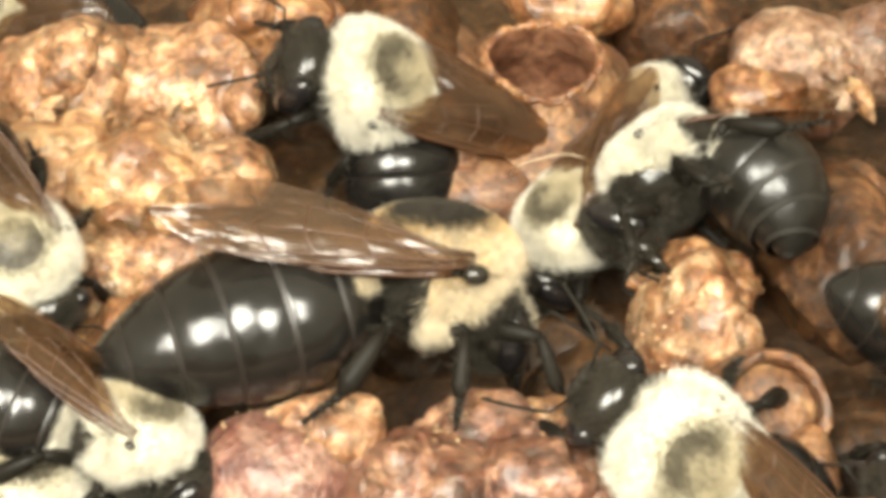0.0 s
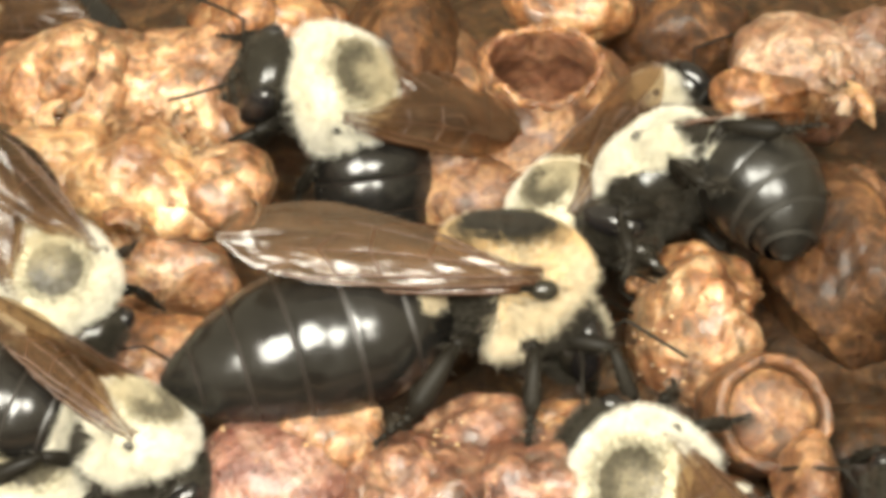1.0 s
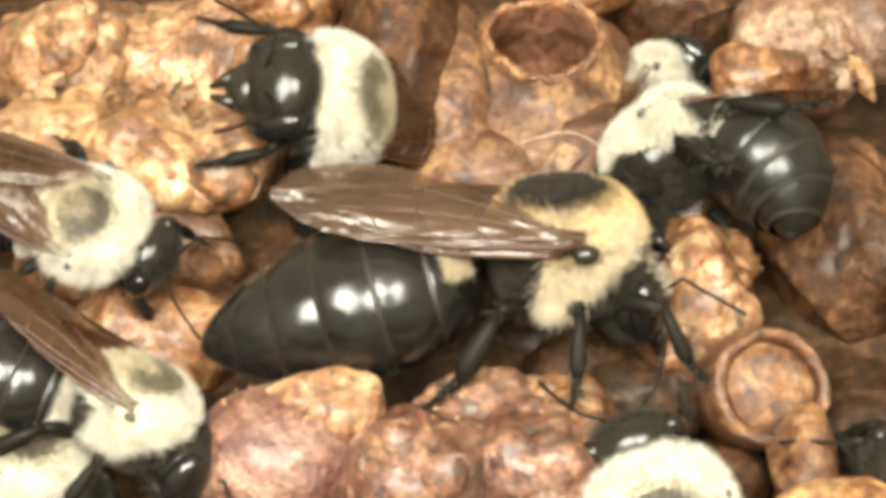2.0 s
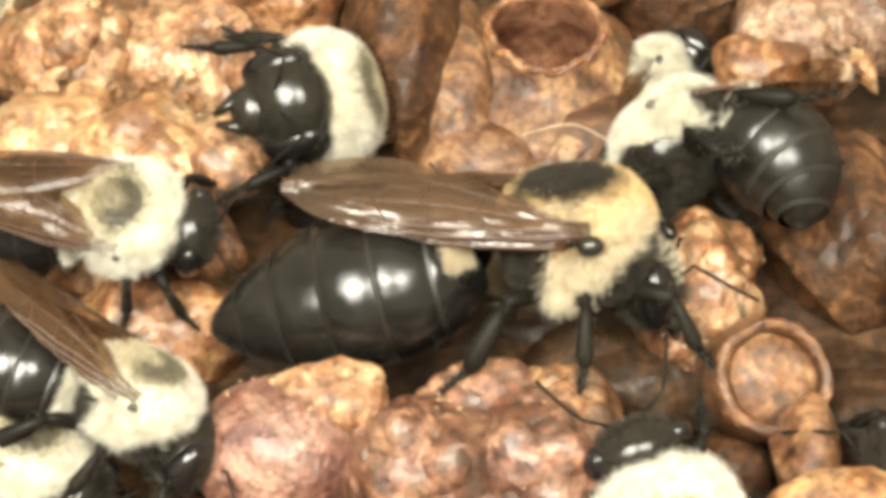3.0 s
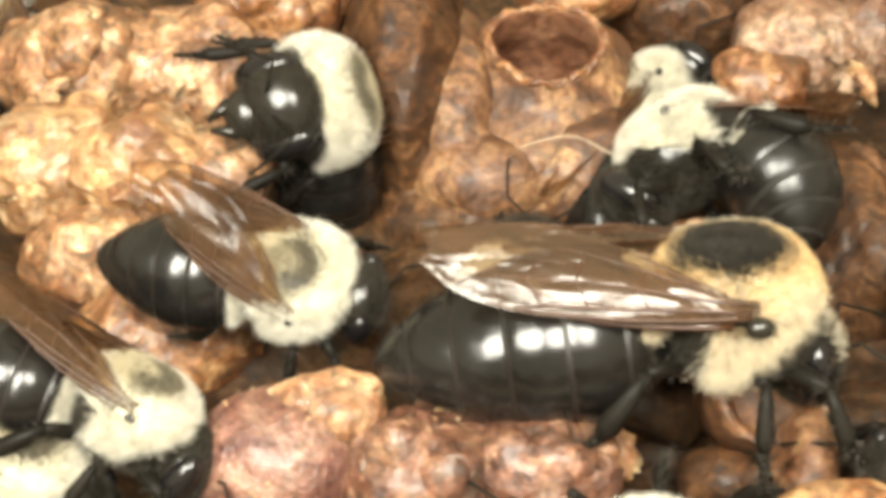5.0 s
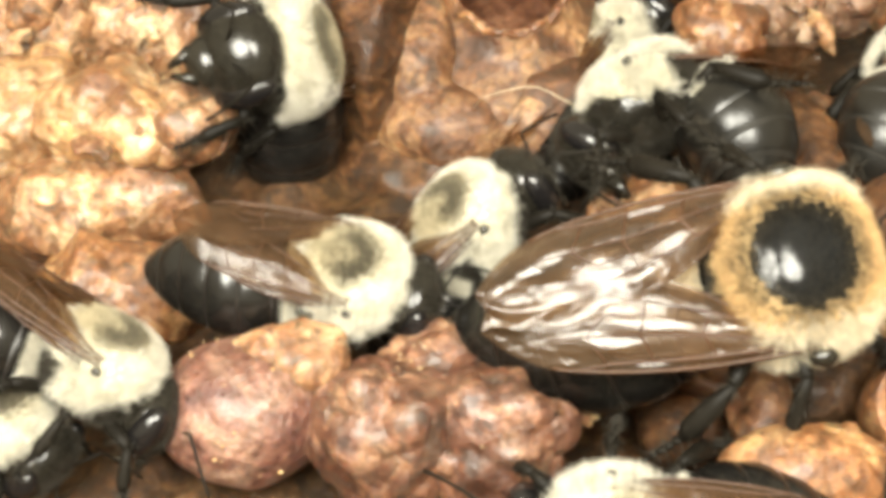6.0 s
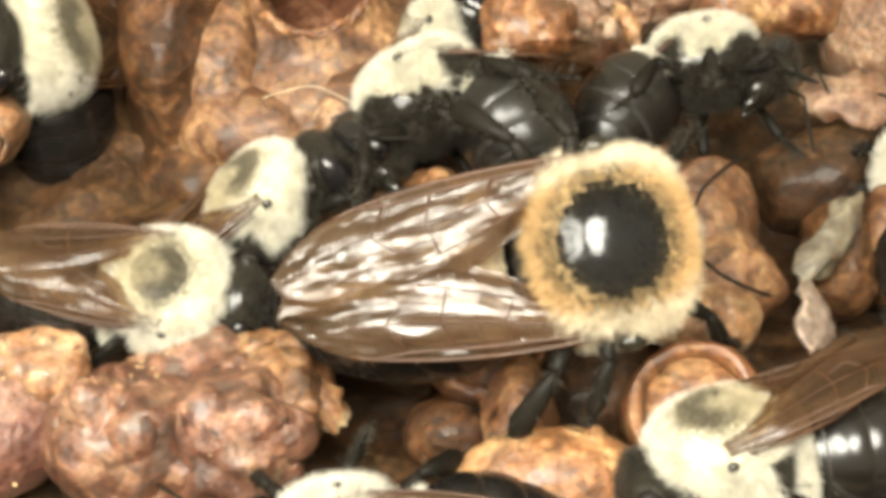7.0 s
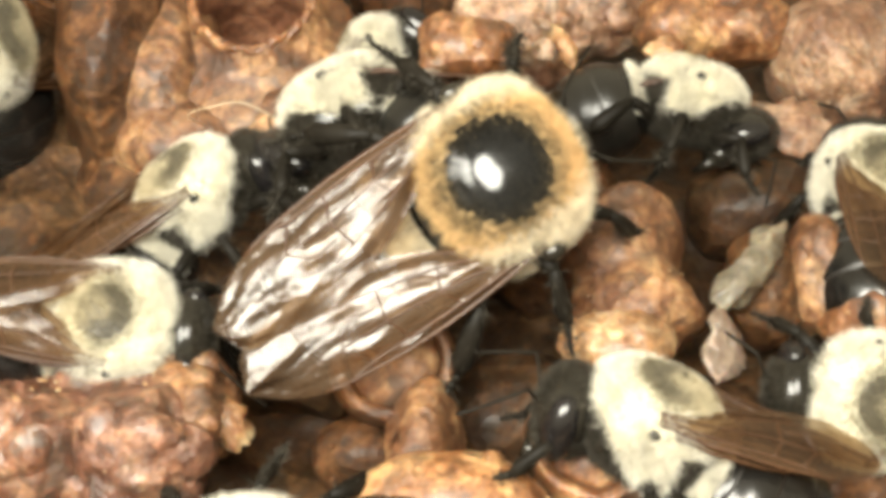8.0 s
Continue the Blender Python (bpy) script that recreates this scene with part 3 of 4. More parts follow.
def bees():
    queen = make_bee("bumblebee_queen", "large queen bumblebee with golden furry thorax and black body", QUEEN, FUR_CREAM, SKIN_GOLD, SHELL, 3)
    WHO["queen"] = queen
    first = make_bee("bumblebee_worker", "", WORKER, FUR_PALE, SKIN_PALE, SHELL_DULL, 11)
    todo = [
        ('near_comb', 'worker bumblebee with pale furry thorax, head on the comb lump', -22, 5, 1.12, -60),
        ('belly_up', 'worker bumblebee with pale furry thorax, curled with belly and legs showing', -66, 30, 1.06, 0),
        ('under_queen', 'worker bumblebee with pale furry thorax, partly under the queen', -20, 10, 0.95, 0),
        ('left_rear', 'worker bumblebee with pale furry thorax, wings folded over its back', -10, 10, 0.9, 0),
        ('corner', 'worker bumblebee with pale furry thorax, crouched low between lumps', 0, 10, 0.9, 0),
        ('follower', 'worker bumblebee with pale furry thorax, walking behind the queen', -5, 10, 0.90, 0),
        ('climber', 'worker bumblebee with pale furry thorax, climbing past the capped cells', -10, 10, 1.0, 0),
        ('behind_pot', 'worker bumblebee with pale furry thorax, in shade behind the pot', 0, 10, 1.05, 0),
        ('upper_right', 'worker bumblebee with pale furry thorax, turning beside pale wax', -24, 60, 0.92, 0),
        ('right_front', 'worker bumblebee with pale furry thorax, wings trailing over its back', -10, 10, 0.96, 0),
        ('far_right', 'worker bumblebee with pale furry thorax, abdomen toward the nest edge', 0, 10, 0.95, 0),
        ('low_right', 'worker bumblebee with pale furry thorax, glossy head toward its neighbour', 0, 10, 0.9, 0),
        ('top_left', 'worker bumblebee with pale furry thorax, at the edge of the comb', 0, 10, 0.9, 0),
        ('leaver', 'worker bumblebee with pale furry thorax, leaving the comb', 0, 10, 0.9, 0),
    ]
    for i, (key, label, bend, nod, size, yaw) in enumerate(todo):
        bee = copy_thing(first, Matrix.Identity(4)) if i + 1 < len(todo) else first
        tagged(bee, label, "bee", "worker bumblebees")
        WHO[key] = bee
        bee.scale = (size, size, size)
        for child in bee.children:
            if child.name.startswith("abdomen"):
                child.matrix_basis = child.matrix_basis @ pose(0, 0, 0, 0, bend, yaw)
            if child.name.startswith("head"):
                child.matrix_basis = child.matrix_basis @ pose(0, 0, 0, 0, nod, 0)
    curl(WHO["belly_up"], 13, True)
    for head in [c for c in WHO["belly_up"].children if c.name.startswith("head")]:
        for feeler in [c for c in head.children if c.name.startswith("antenna")]:
            feeler.matrix_basis = pose(0, 0, 0, 0, 50, 0)
    curl(WHO["upper_right"], 11, True)


# ---------- the comb ----------
def rough(p, seed, size, amount):
    """Lumpy shift of a point along its normal, in millimetres."""
    q = Vector(p) / size + Vector((seed * 7.3, seed * 3.1, seed * 1.7))
    v = noise.fractal(q, 0.9, 2.1, 5)
    r = 1 - abs(noise.noise(q * 0.8 + Vector((5, 5, 5)))) * 2
    return amount * (0.75 * v + 0.4 * r * abs(r))


def lump_mesh(r, mat, seed, amount, size, dense):
    """A rounded lump of comb wax with soft knobs, dents and a few folds."""
    bm = bmesh.new()
    bmesh.ops.create_icosphere(bm, subdivisions=dense, radius=1.0)
    rm = min(r)
    for v in bm.verts:
        n = v.co.copy()
        k = 1 + rough(n * (rm ** 0.35), seed, size, amount) + 0.012 * noise.noise(n * 9 + Vector((seed, 0, 0)))
        v.co = Vector((n.x * r[0] * k, n.y * r[1] * k, n.z * r[2] * k)) * MM
    me = bpy.data.meshes.new("lump")
    bm.to_mesh(me)
    bm.free()
    me.materials.append(mat)
    me.shade_smooth()
    return me


def crumb_mesh(r, mat, seed, count, top=-0.1):
    """Crumbs of wax and pollen that stick to a lump."""
    rng = np.random.default_rng(seed)
    pieces = []
    for _ in range(count):
        d = rng.normal(0, 1, 3)
        d /= np.linalg.norm(d)
        d[2] = abs(d[2]) + top
        d /= np.linalg.norm(d)
        g = rng.uniform(0.03, 0.12)
        v, f = ellipsoid((0, 0, 0), (g, g * rng.uniform(0.6, 1), g * rng.uniform(0.4, 0.8)), 6, 7)
        v = v * (1 + rng.normal(0, 0.12, v.shape)) + d * np.array(r) * (1.0 + rng.uniform(-0.02, 0.04))
        pieces.append((v, f))
    return mesh("crumbs", *join(pieces), mat)


def comb_block(name, label, category, lumps, crumbs=40, blend=8, folds=1.0, chunks=0):
    """A block of comb grown together from lumps: each (place, radii, wax, seed, roughness). They melt into one skin, with crumbs on it."""
    root = tagged(new(name), label, category, "blocks of the comb")
    c0 = Vector(lumps[0][0])
    root.matrix_basis = Matrix.Translation(c0 * MM)
    kinds = []
    for lump in lumps:
        if lump[2] not in kinds:
            kinds.append(lump[2])
    for mat in kinds:
        bm = bmesh.new()
        for c, r, m, seed, amount in lumps:
            if m == mat:
                me = lump_mesh(r, m, seed, amount, 0.7, 4)
                me.transform(Matrix.Translation((Vector(c) - c0) * MM))
                bm.from_mesh(me)
                rng = np.random.default_rng(seed)
                for k in range(chunks):
                    d = rng.normal(0, 1, 3)
                    d[2] = abs(d[2])
                    d[1] -= 0.4
                    d /= np.linalg.norm(d)
                    g = min(r) * rng.uniform(0.14, 0.34)
                    bit = lump_mesh((g * rng.uniform(0.7, 1.5), g * rng.uniform(0.7, 1.2), g * rng.uniform(0.5, 1.0)), m, seed * 20 + k, 0.35, 0.6, 3)
                    bit.transform(Matrix.Translation((Vector(c) - c0 + Vector(d * np.array(r) * 0.97)) * MM) @ pose(0, 0, 0, *rng.uniform(-60, 60, 3)))
                    bm.from_mesh(bit)
        me = bpy.data.meshes.new("lump")
        bm.to_mesh(me)
        bm.free()
        me.materials.append(mat)
        ob = part("lump", me, root)
        skin = ob.modifiers.new("skin", "REMESH")
        skin.mode, skin.voxel_size, skin.use_smooth_shade = "VOXEL", 0.00015, True
        soft = ob.modifiers.new("soft", "SMOOTH")
        soft.factor, soft.iterations = 0.5, 3 if chunks else blend
        for key, scale, strength in (("folds", 0.0055, 0.00055 * folds), ("pits", 0.0007, 0.00011 * folds), ("plates", 0.0030, -0.00028 * folds)):
            tex = bpy.data.textures.get(key) or bpy.data.textures.new(key, {"folds": "MUSGRAVE", "pits": "CLOUDS", "plates": "VORONOI"}[key])
            tex.noise_scale = scale
            if key == "folds":
                tex.musgrave_type, tex.octaves = "RIDGED_MULTIFRACTAL", 2
            if key == "plates":
                tex.weight_1, tex.weight_2, tex.noise_intensity = -1.0, 1.0, 1.0
            rise = ob.modifiers.new(key, "DISPLACE")
            rise.texture, rise.strength, rise.mid_level, rise.texture_coords = tex, strength, 0.6, "GLOBAL"
        for c, r, m, seed, amount in lumps:
            if m == mat:
                part("crumb_layer", crumb_mesh(r, TAN if m in (ROSE, PINK) else m, seed, crumbs), ob, kind="stuff", at=Matrix.Translation((Vector(c) - c0) * MM))
    return root


def lathe(profile, seed, amount, segments=72, size=1.6, ragged=0.0, rim=None):
    """A turned form with an uneven wall; the ring numbered rim has a ragged edge."""
    v = []
    for i, (r, z) in enumerate(profile):
        for j in range(segments):
            a = 2 * math.pi * j / segments
            p = Vector((math.cos(a) * r, math.sin(a) * r, z))
            k = 1 + amount * noise.fractal(p / size + Vector((seed, 2 * seed, 0)), 0.9, 2.1, 4)
            dz = 0.0
            if rim is not None and abs(i - rim) <= 2:
                dz = ragged * noise.fractal(Vector((math.cos(a) * 3.5, math.sin(a) * 3.5, seed)), 0.7, 2.2, 4) * (1 - abs(i - rim) / 3)
            v.append((p.x * k, p.y * k, p.z + dz + amount * 0.8 * noise.noise(p / size + Vector((0, 0, seed)))))
    return np.array(v), grid_faces(len(profile), segments, True)


def smooth_profile(stops, n):
    """Points along a smooth line through the stops."""
    s = np.array(stops, float)
    out = []
    for i in range(len(s) - 1):
        p0, p1, p2, p3 = s[max(i - 1, 0)], s[i], s[i + 1], s[min(i + 2, len(s) - 1)]
        for t in np.linspace(0, 1, n, endpoint=False):
            out.append(0.5 * (2 * p1 + (p2 - p0) * t + (2 * p0 - 5 * p1 + 4 * p2 - p3) * t * t + (3 * p1 - p0 - 3 * p2 + p3) * t ** 3))
    out.append(s[-1])
    return [(max(0.001, q[0]), q[1]) for q in out]


def wax_pot(label, c, mouth, body, deep, mat, seed):
    """An open pot: bulging wall, ragged rim, hollow inside."""
    root = tagged(new("wax_pot"), label, "wax pot")
    root.matrix_basis = pose(*[q * MM for q in c], 11)
    prof = smooth_profile([(body * 1.1, -deep * 1.15), (body, -deep * 0.75), (body * 0.80, -deep * 0.36), (mouth * 1.36, -deep * 0.16), (mouth * 1.16, -0.10), (mouth * 1.03, 0.16),
                           (mouth * 0.96, 0.02), (mouth * 0.98, -deep * 0.2), (mouth * 1.08, -deep * 0.5), (mouth * 0.8, -deep * 0.82), (0.01, -deep * 0.9)], 7)
    v, f = lathe(prof, seed, 0.08, size=2.6, ragged=0.5, rim=34)
    bend = np.clip((np.arange(len(v)) // 72 - 16) / 10, 0, 1)
    a = np.arctan2(v[:, 1], v[:, 0])
    k = 1 + bend * 0.07 * np.cos(3 * (a + math.pi / 2)) + 0.42 * (1 - bend) * np.clip(np.cos(a + 2.5), 0, 1) * np.clip((26 - np.arange(len(v)) // 72) / 8, 0, 1)
    v = np.column_stack([v[:, 0] * k, v[:, 1] * k * (1 - 0.12 * bend) + 0.15 * bend, v[:, 2]])
    me = mesh("wall", v, f, mat)
    me.materials.append(LINING)
    for poly in me.polygons:
        if poly.index >= 36 * 72:
            poly.material_index = 1
    part("wall", me, root)
    rim = []
    for a in np.linspace(0, 2 * math.pi, 90):
        x, y = math.cos(a), math.sin(a)
        k = mouth * (1.05 + 0.07 * noise.noise((x * 3, y * 3, seed)) + 0.03 * noise.noise((x * 9, y * 9, seed))) * (1 + 0.07 * math.cos(3 * (a + math.pi / 2)))
        rim.append((x * k, y * k * 0.88 + 0.15, 0.10 + 0.40 * noise.noise((x * 4, y * 4, seed + 3)) + 0.12 * noise.noise((x * 11, y * 11, seed + 5))))
    rv, rf = tube(rim, [0.20 + 0.12 * noise.noise((i * 0.5, seed, 0)) for i in range(90)], 9)
    part("rim", mesh("rim", rv, rf, AMBER), root, "ragged amber rim of the mouth")
    return root


def brood_cell(label, c, radius, height, mat, cap_mat, seed, tip=(0, 0)):
    """A capped cell: round wall with a raised rim about a domed cap."""
    root = tagged(new("brood_cell"), label, "brood cell")
    root.matrix_basis = pose(c[0] * MM, c[1] * MM, c[2] * MM, tip[0], tip[1], 0)
    prof = smooth_profile([(radius * 0.75, -height), (radius * 1.0, -height * 0.6), (radius * 1.02, -height * 0.2), (radius * 0.94, 0.0), (radius * 0.82, 0.08), (radius * 0.74, -0.15), (radius * 0.70, -0.5)], 6)
    v, f = lathe(prof, seed, 0.06, 56, 1.4, 0.15, 20)
    part("wall", mesh("wall", v, f, mat), root)
    prof = smooth_profile([(radius * 0.74, -0.5), (radius * 0.66, -0.12), (radius * 0.4, 0.18), (0.01, 0.30)], 6)
    v, f = lathe(prof, seed + 4, 0.07, 48, 0.8)
    part("cap", mesh("cap", v, f, cap_mat), root, "domed cap")
    return root


def flake(label, c, size, mat, seed, turns):
    """A torn, curled scrap of wax."""
    nu, nv = 18, 12
    top = []
    for i in range(nu):
        for j in range(nv):
            u, w = i / (nu - 1) - 0.5, j / (nv - 1) - 0.5
            edge = 1 + 0.30 * noise.noise((u * 5, w * 5, seed))
            q = 1 - 0.55 * (2 * w) ** 2
            top.append((u * size[0] * edge * q, w * size[1] * edge, size[2] * (1 - 5 * u * u - 2 * w * w) + 0.12 * noise.noise((u * 8, w * 8, seed + 2))))
    top = np.array(top)
    low = top - (0, 0, 0.16)
    f = grid_faces(nu, nv)
    n = nu * nv
    faces = [tuple(reversed(q)) for q in f] + [tuple(i + n for i in q) for q in f]
    ring = [j for j in range(nv)] + [i * nv + nv - 1 for i in range(1, nu)] + [(nu - 1) * nv + j for j in range(nv - 2, -1, -1)] + [i * nv for i in range(nu - 2, 0, -1)]
    for a, b in zip(ring, ring[1:] + ring[:1]):
        faces.append((a, b, b + n, a + n))
    ob = tagged(new("wax_flake", mesh("wax_flake", np.vstack([top, low]), faces, mat)), label, "wax flake")
    ob.matrix_basis = pose(*[q * MM for q in c], *turns)
    return ob


def fibre(label, points):
    """A thin bent thread that rests with both ends on the comb."""
    ends = [(points[0][0] - 0.1, points[0][1] + 5.2, -4.0)] + list(points) + [(points[-1][0] + 0.5, points[-1][1] - 0.2, -1.2)]
    line = smooth_curve(ends, 6)
    tagged(new("fibre", mesh("fibre", *tube(line, [0.026] * len(line), 6), FIBRE)), label, "fibre")


def smooth_curve(stops, n):
    s = np.array(stops, float)
    out = []
    for i in range(len(s) - 1):
        p0, p1, p2, p3 = s[max(i - 1, 0)], s[i], s[i + 1], s[min(i + 2, len(s) - 1)]
        for t in np.linspace(0, 1, n, endpoint=False):
            out.append(0.5 * (2 * p1 + (p2 - p0) * t + (2 * p0 - 5 * p1 + 4 * p2 - p3) * t * t + (3 * p1 - p0 - 3 * p2 + p3) * t ** 3))
    return out + [s[-1]]


def scraps(seed, count, centre, spread, height, mat):
    """Torn scraps of wax, loose on a block."""
    rng = np.random.default_rng(seed)
    for _ in range(count):
        at = (centre[0] + rng.uniform(-1, 1) * spread[0], centre[1] + rng.uniform(-1, 1) * spread[1], height + rng.uniform(-0.25, 0.15))
        g = rng.uniform(0.8, 1.9)
        flake("small torn scrap of wax on the comb", at, (g, g * rng.uniform(0.4, 0.8), g * rng.uniform(0.1, 0.3)), mat, int(rng.integers(0, 900)),
              (rng.uniform(-35, 35), rng.uniform(-35, 35), rng.uniform(0, 180)))


def comb():
    comb_block('wax_comb', 'rough amber and tan block of comb wax', 'wax comb', [
        ((-18.08, 15.37, -2.06), (4.07, 3.12, 3.12), PEACH, 1, 0.1),
        ((-13.07, 16.06, -2.21), (4.09, 3.27, 3.27), PEACH, 2, 0.1),
        ((-13.17, 7.45, -1.49), (4.28, 2.52, 2.52), TAN, 3, 0.1),
        ((-18.53, 8.56, -2.50), (3.27, 3.02, 3.02), TAN, 4, 0.1),
        ((-10.03, 7.60, -1.26), (2.28, 2.28, 2.28), PEACH, 5, 0.1),
        ((-14.42, 4.78, -4.00), (4.76, 2.62, 2.62), PEACH, 6, 0.1),
        ((-12.00, -0.01, -4.50), (4.49, 2.02, 2.02), AMBER, 7, 0.1),
        ((-9.35, 20.00, -1.50), (3.43, 2.57, 2.57), AMBER, 34, 0.1),
    ], 40, folds=1.5, chunks=3)
    comb_block('brood_lump', 'round reddish brood lump with dark stains', 'brood lump', [
        ((-6.32, -8.92, -1.86), (3.42, 2.90, 2.90), PINK, 8, 0.04),
    ], 50, folds=0.2)
    comb_block('brood_lump', 'crumbly reddish brood lump with grey stains', 'brood lump', [
        ((-0.48, -9.78, -1.73), (2.56, 2.77, 2.77), ROSE, 9, 0.2),
        ((3.46, -10.09, -1.82), (2.45, 2.86, 2.86), ROSE, 36, 0.24),
        ((4.92, -8.65, -1.60), (1.56, 1.98, 1.98), HONEY, 43, 0.3),
        ((1.68, -7.50, -1.00), (2.13, 1.49, 1.49), ROSE, 10, 0.2),
        ((4.01, -6.90, -1.20), (1.50, 1.18, 1.18), HONEY, 44, 0.3),
    ], 60, folds=1.3, chunks=5)
    comb_block('pollen_mound', 'pale tan pollen mound with crumbly crust', 'pollen mound', [
        ((10.41, -0.72, -2.60), (2.48, 3.39, 3.39), PEACH, 11, 0.08),
        ((11.24, 1.80, -1.50), (2.50, 1.30, 1.10), AMBER, 37, 0.35),
        ((12.30, 0.90, -1.10), (1.10, 0.90, 0.70), AMBER, 63, 0.45),
        ((9.40, 1.70, -0.90), (1.20, 0.70, 0.60), AMBER, 64, 0.45),
    ], 120, folds=1.2, chunks=6)
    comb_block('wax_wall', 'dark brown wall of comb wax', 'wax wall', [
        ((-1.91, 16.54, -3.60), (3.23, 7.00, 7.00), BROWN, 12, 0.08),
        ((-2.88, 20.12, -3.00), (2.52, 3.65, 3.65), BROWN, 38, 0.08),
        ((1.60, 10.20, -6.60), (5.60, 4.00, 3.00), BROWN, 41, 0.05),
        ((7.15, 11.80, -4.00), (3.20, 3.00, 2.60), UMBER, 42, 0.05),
        ((0.50, 15.20, -2.50), (2.50, 5.40, 3.20), HONEY, 71, 0.05),
        ((2.00, 10.30, -4.00), (3.60, 2.60, 2.30), HONEY, 72, 0.07),
        ((6.20, 10.60, -4.60), (2.90, 2.40, 2.60), HONEY, 73, 0.06),
    ], 10, folds=0.45, blend=14)
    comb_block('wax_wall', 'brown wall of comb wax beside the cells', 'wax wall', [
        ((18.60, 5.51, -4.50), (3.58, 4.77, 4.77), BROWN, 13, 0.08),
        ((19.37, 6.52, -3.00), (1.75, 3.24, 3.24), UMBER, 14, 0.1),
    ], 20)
    comb_block('wax_comb', 'greyish crumbly block of comb wax', 'wax comb', [
        ((18.57, 17.10, -1.73), (3.88, 2.77, 2.77), GREY, 15, 0.1),
        ((15.30, 12.88, -0.64), (1.75, 1.62, 1.62), AMBER, 16, 0.06),
        ((21.68, 17.57, -1.00), (2.25, 2.53, 2.53), GREY, 39, 0.1),
    ], 90, folds=1.2, chunks=8)
    comb_block('wax_column', 'amber column of comb wax', 'wax column', [
        ((13.95, -9.10, -1.90), (1.10, 2.00, 2.10), HONEY, 17, 0.1),
    ], 30)
    # Lump darkened in colour for the shade left of the capped cell.
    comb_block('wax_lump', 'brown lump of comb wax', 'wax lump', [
        ((9.47, -3.27, -4.30), (3.25, 1.73, 1.73), DEEP_SHADE, 18, 0.1),
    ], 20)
    comb_block('wax_lump', 'amber lump of comb wax above the pot', 'wax lump', [
        ((6.42, 20.74, 0.00), (3.23, 1.76, 1.76), AMBER, 19, 0.1),
        ((12.82, 22.26, -3.00), (3.72, 2.86, 2.86), BROWN, 20, 0.1),
    ], 30)
    comb_block('wax_lump', 'large amber lump of comb wax', 'wax lump', [
        ((21.76, -0.12, -1.10), (2.30, 3.20, 2.70), HONEY, 21, 0.08),
        ((22.00, -2.70, -1.30), (2.50, 2.40, 2.20), HONEY, 46, 0.08),
        ((21.20, -5.00, -1.00), (2.40, 1.50, 1.30), TAN, 23, 0.08),
    ], 30, folds=0.9)
    # Shadow at the left is put into the wax: brown, honey, then amber.
    comb_block('wax_ridge', 'bright amber ridge of comb wax, browned to the left for shade', 'wax ridge', [
        ((27.68, -0.79, -2.50), (1.32, 2.43, 2.43), BROWN, 22, 0.15),
        ((29.70, -0.47, -1.80), (1.23, 2.45, 2.45), HONEY, 47, 0.15),
        ((31.27, -2.93, -1.50), (1.52, 2.17, 2.17), AMBER, 48, 0.15),
        ((28.95, 6.47, -4.50), (3.51, 2.57, 2.57), DEEP_SHADE, 29, 0.1),
    ], 30, folds=0.7)
    comb_block('brood_lump', 'round amber brood lump', 'brood lump', [
        ((15.00, -12.84, -0.93), (3.57, 1.93, 1.93), AMBER, 24, 0.06),
    ], 40, folds=0.5)
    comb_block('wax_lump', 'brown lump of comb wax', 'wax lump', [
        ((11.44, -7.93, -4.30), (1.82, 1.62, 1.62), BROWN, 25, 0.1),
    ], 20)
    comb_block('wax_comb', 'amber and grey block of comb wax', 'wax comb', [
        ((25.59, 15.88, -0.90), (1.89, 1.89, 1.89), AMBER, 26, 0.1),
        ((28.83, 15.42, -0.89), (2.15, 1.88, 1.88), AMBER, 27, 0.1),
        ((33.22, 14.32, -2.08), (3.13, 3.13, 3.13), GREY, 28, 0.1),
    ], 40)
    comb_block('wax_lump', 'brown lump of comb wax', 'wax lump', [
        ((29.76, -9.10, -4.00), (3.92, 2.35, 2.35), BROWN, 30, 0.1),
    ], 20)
    # The next four low lumps carry the shade of the gaps in their colour.
    comb_block('wax_lump', 'lump deep in the comb, dark brown for shade', 'wax lump', [
        ((17.15, -5.45, -5.00), (3.27, 2.25, 2.25), DEEP_SHADE, 31, 0.1),
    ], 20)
    comb_block('wax_lump', 'lump deep in the comb, dark brown for shade', 'wax lump', [
        ((8.96, -1.66, -6.00), (5.51, 2.76, 2.76), DEEP_SHADE, 32, 0.1),
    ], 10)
    comb_block('wax_lump', 'lump deep in the comb, dark brown for shade', 'wax lump', [
        ((3.06, 2.71, -7.00), (9.48, 2.71, 2.71), DEEP_SHADE, 33, 0.1),
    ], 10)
    comb_block('wax_lump', 'lump deep in the comb, dark brown for shade', 'wax lump', [
        ((-16.80, -2.32, -6.00), (5.39, 3.24, 3.24), DEEP_SHADE, 35, 0.1),
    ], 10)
    wax_pot('empty amber wax pot with a ragged open mouth', (4.99, 14.68, 0.50), 2.7, 6.0, 6.5, HONEY, 2)
    brood_cell('round capped brown brood cell', (12.70, -6.80, 0.10), 2.4, 5.0, UMBER, HONEY, 5, (36, 4))
    brood_cell('round amber brood cell with rim', (20.13, -10.28, 0.20), 2.6, 5.0, AMBER, AMBER, 6, (25, -8))
    comb_block('wax_crust', 'pale crumbly crust of wax on the brood lump', 'wax crust', [
        ((-4.60, -7.55, 0.55), (1.95, 0.80, 0.55), PEACH, 61, 0.4),
        ((-3.30, -7.95, 0.25), (1.10, 0.70, 0.50), PEACH, 62, 0.4),
    ], 60, folds=1.6, chunks=14)
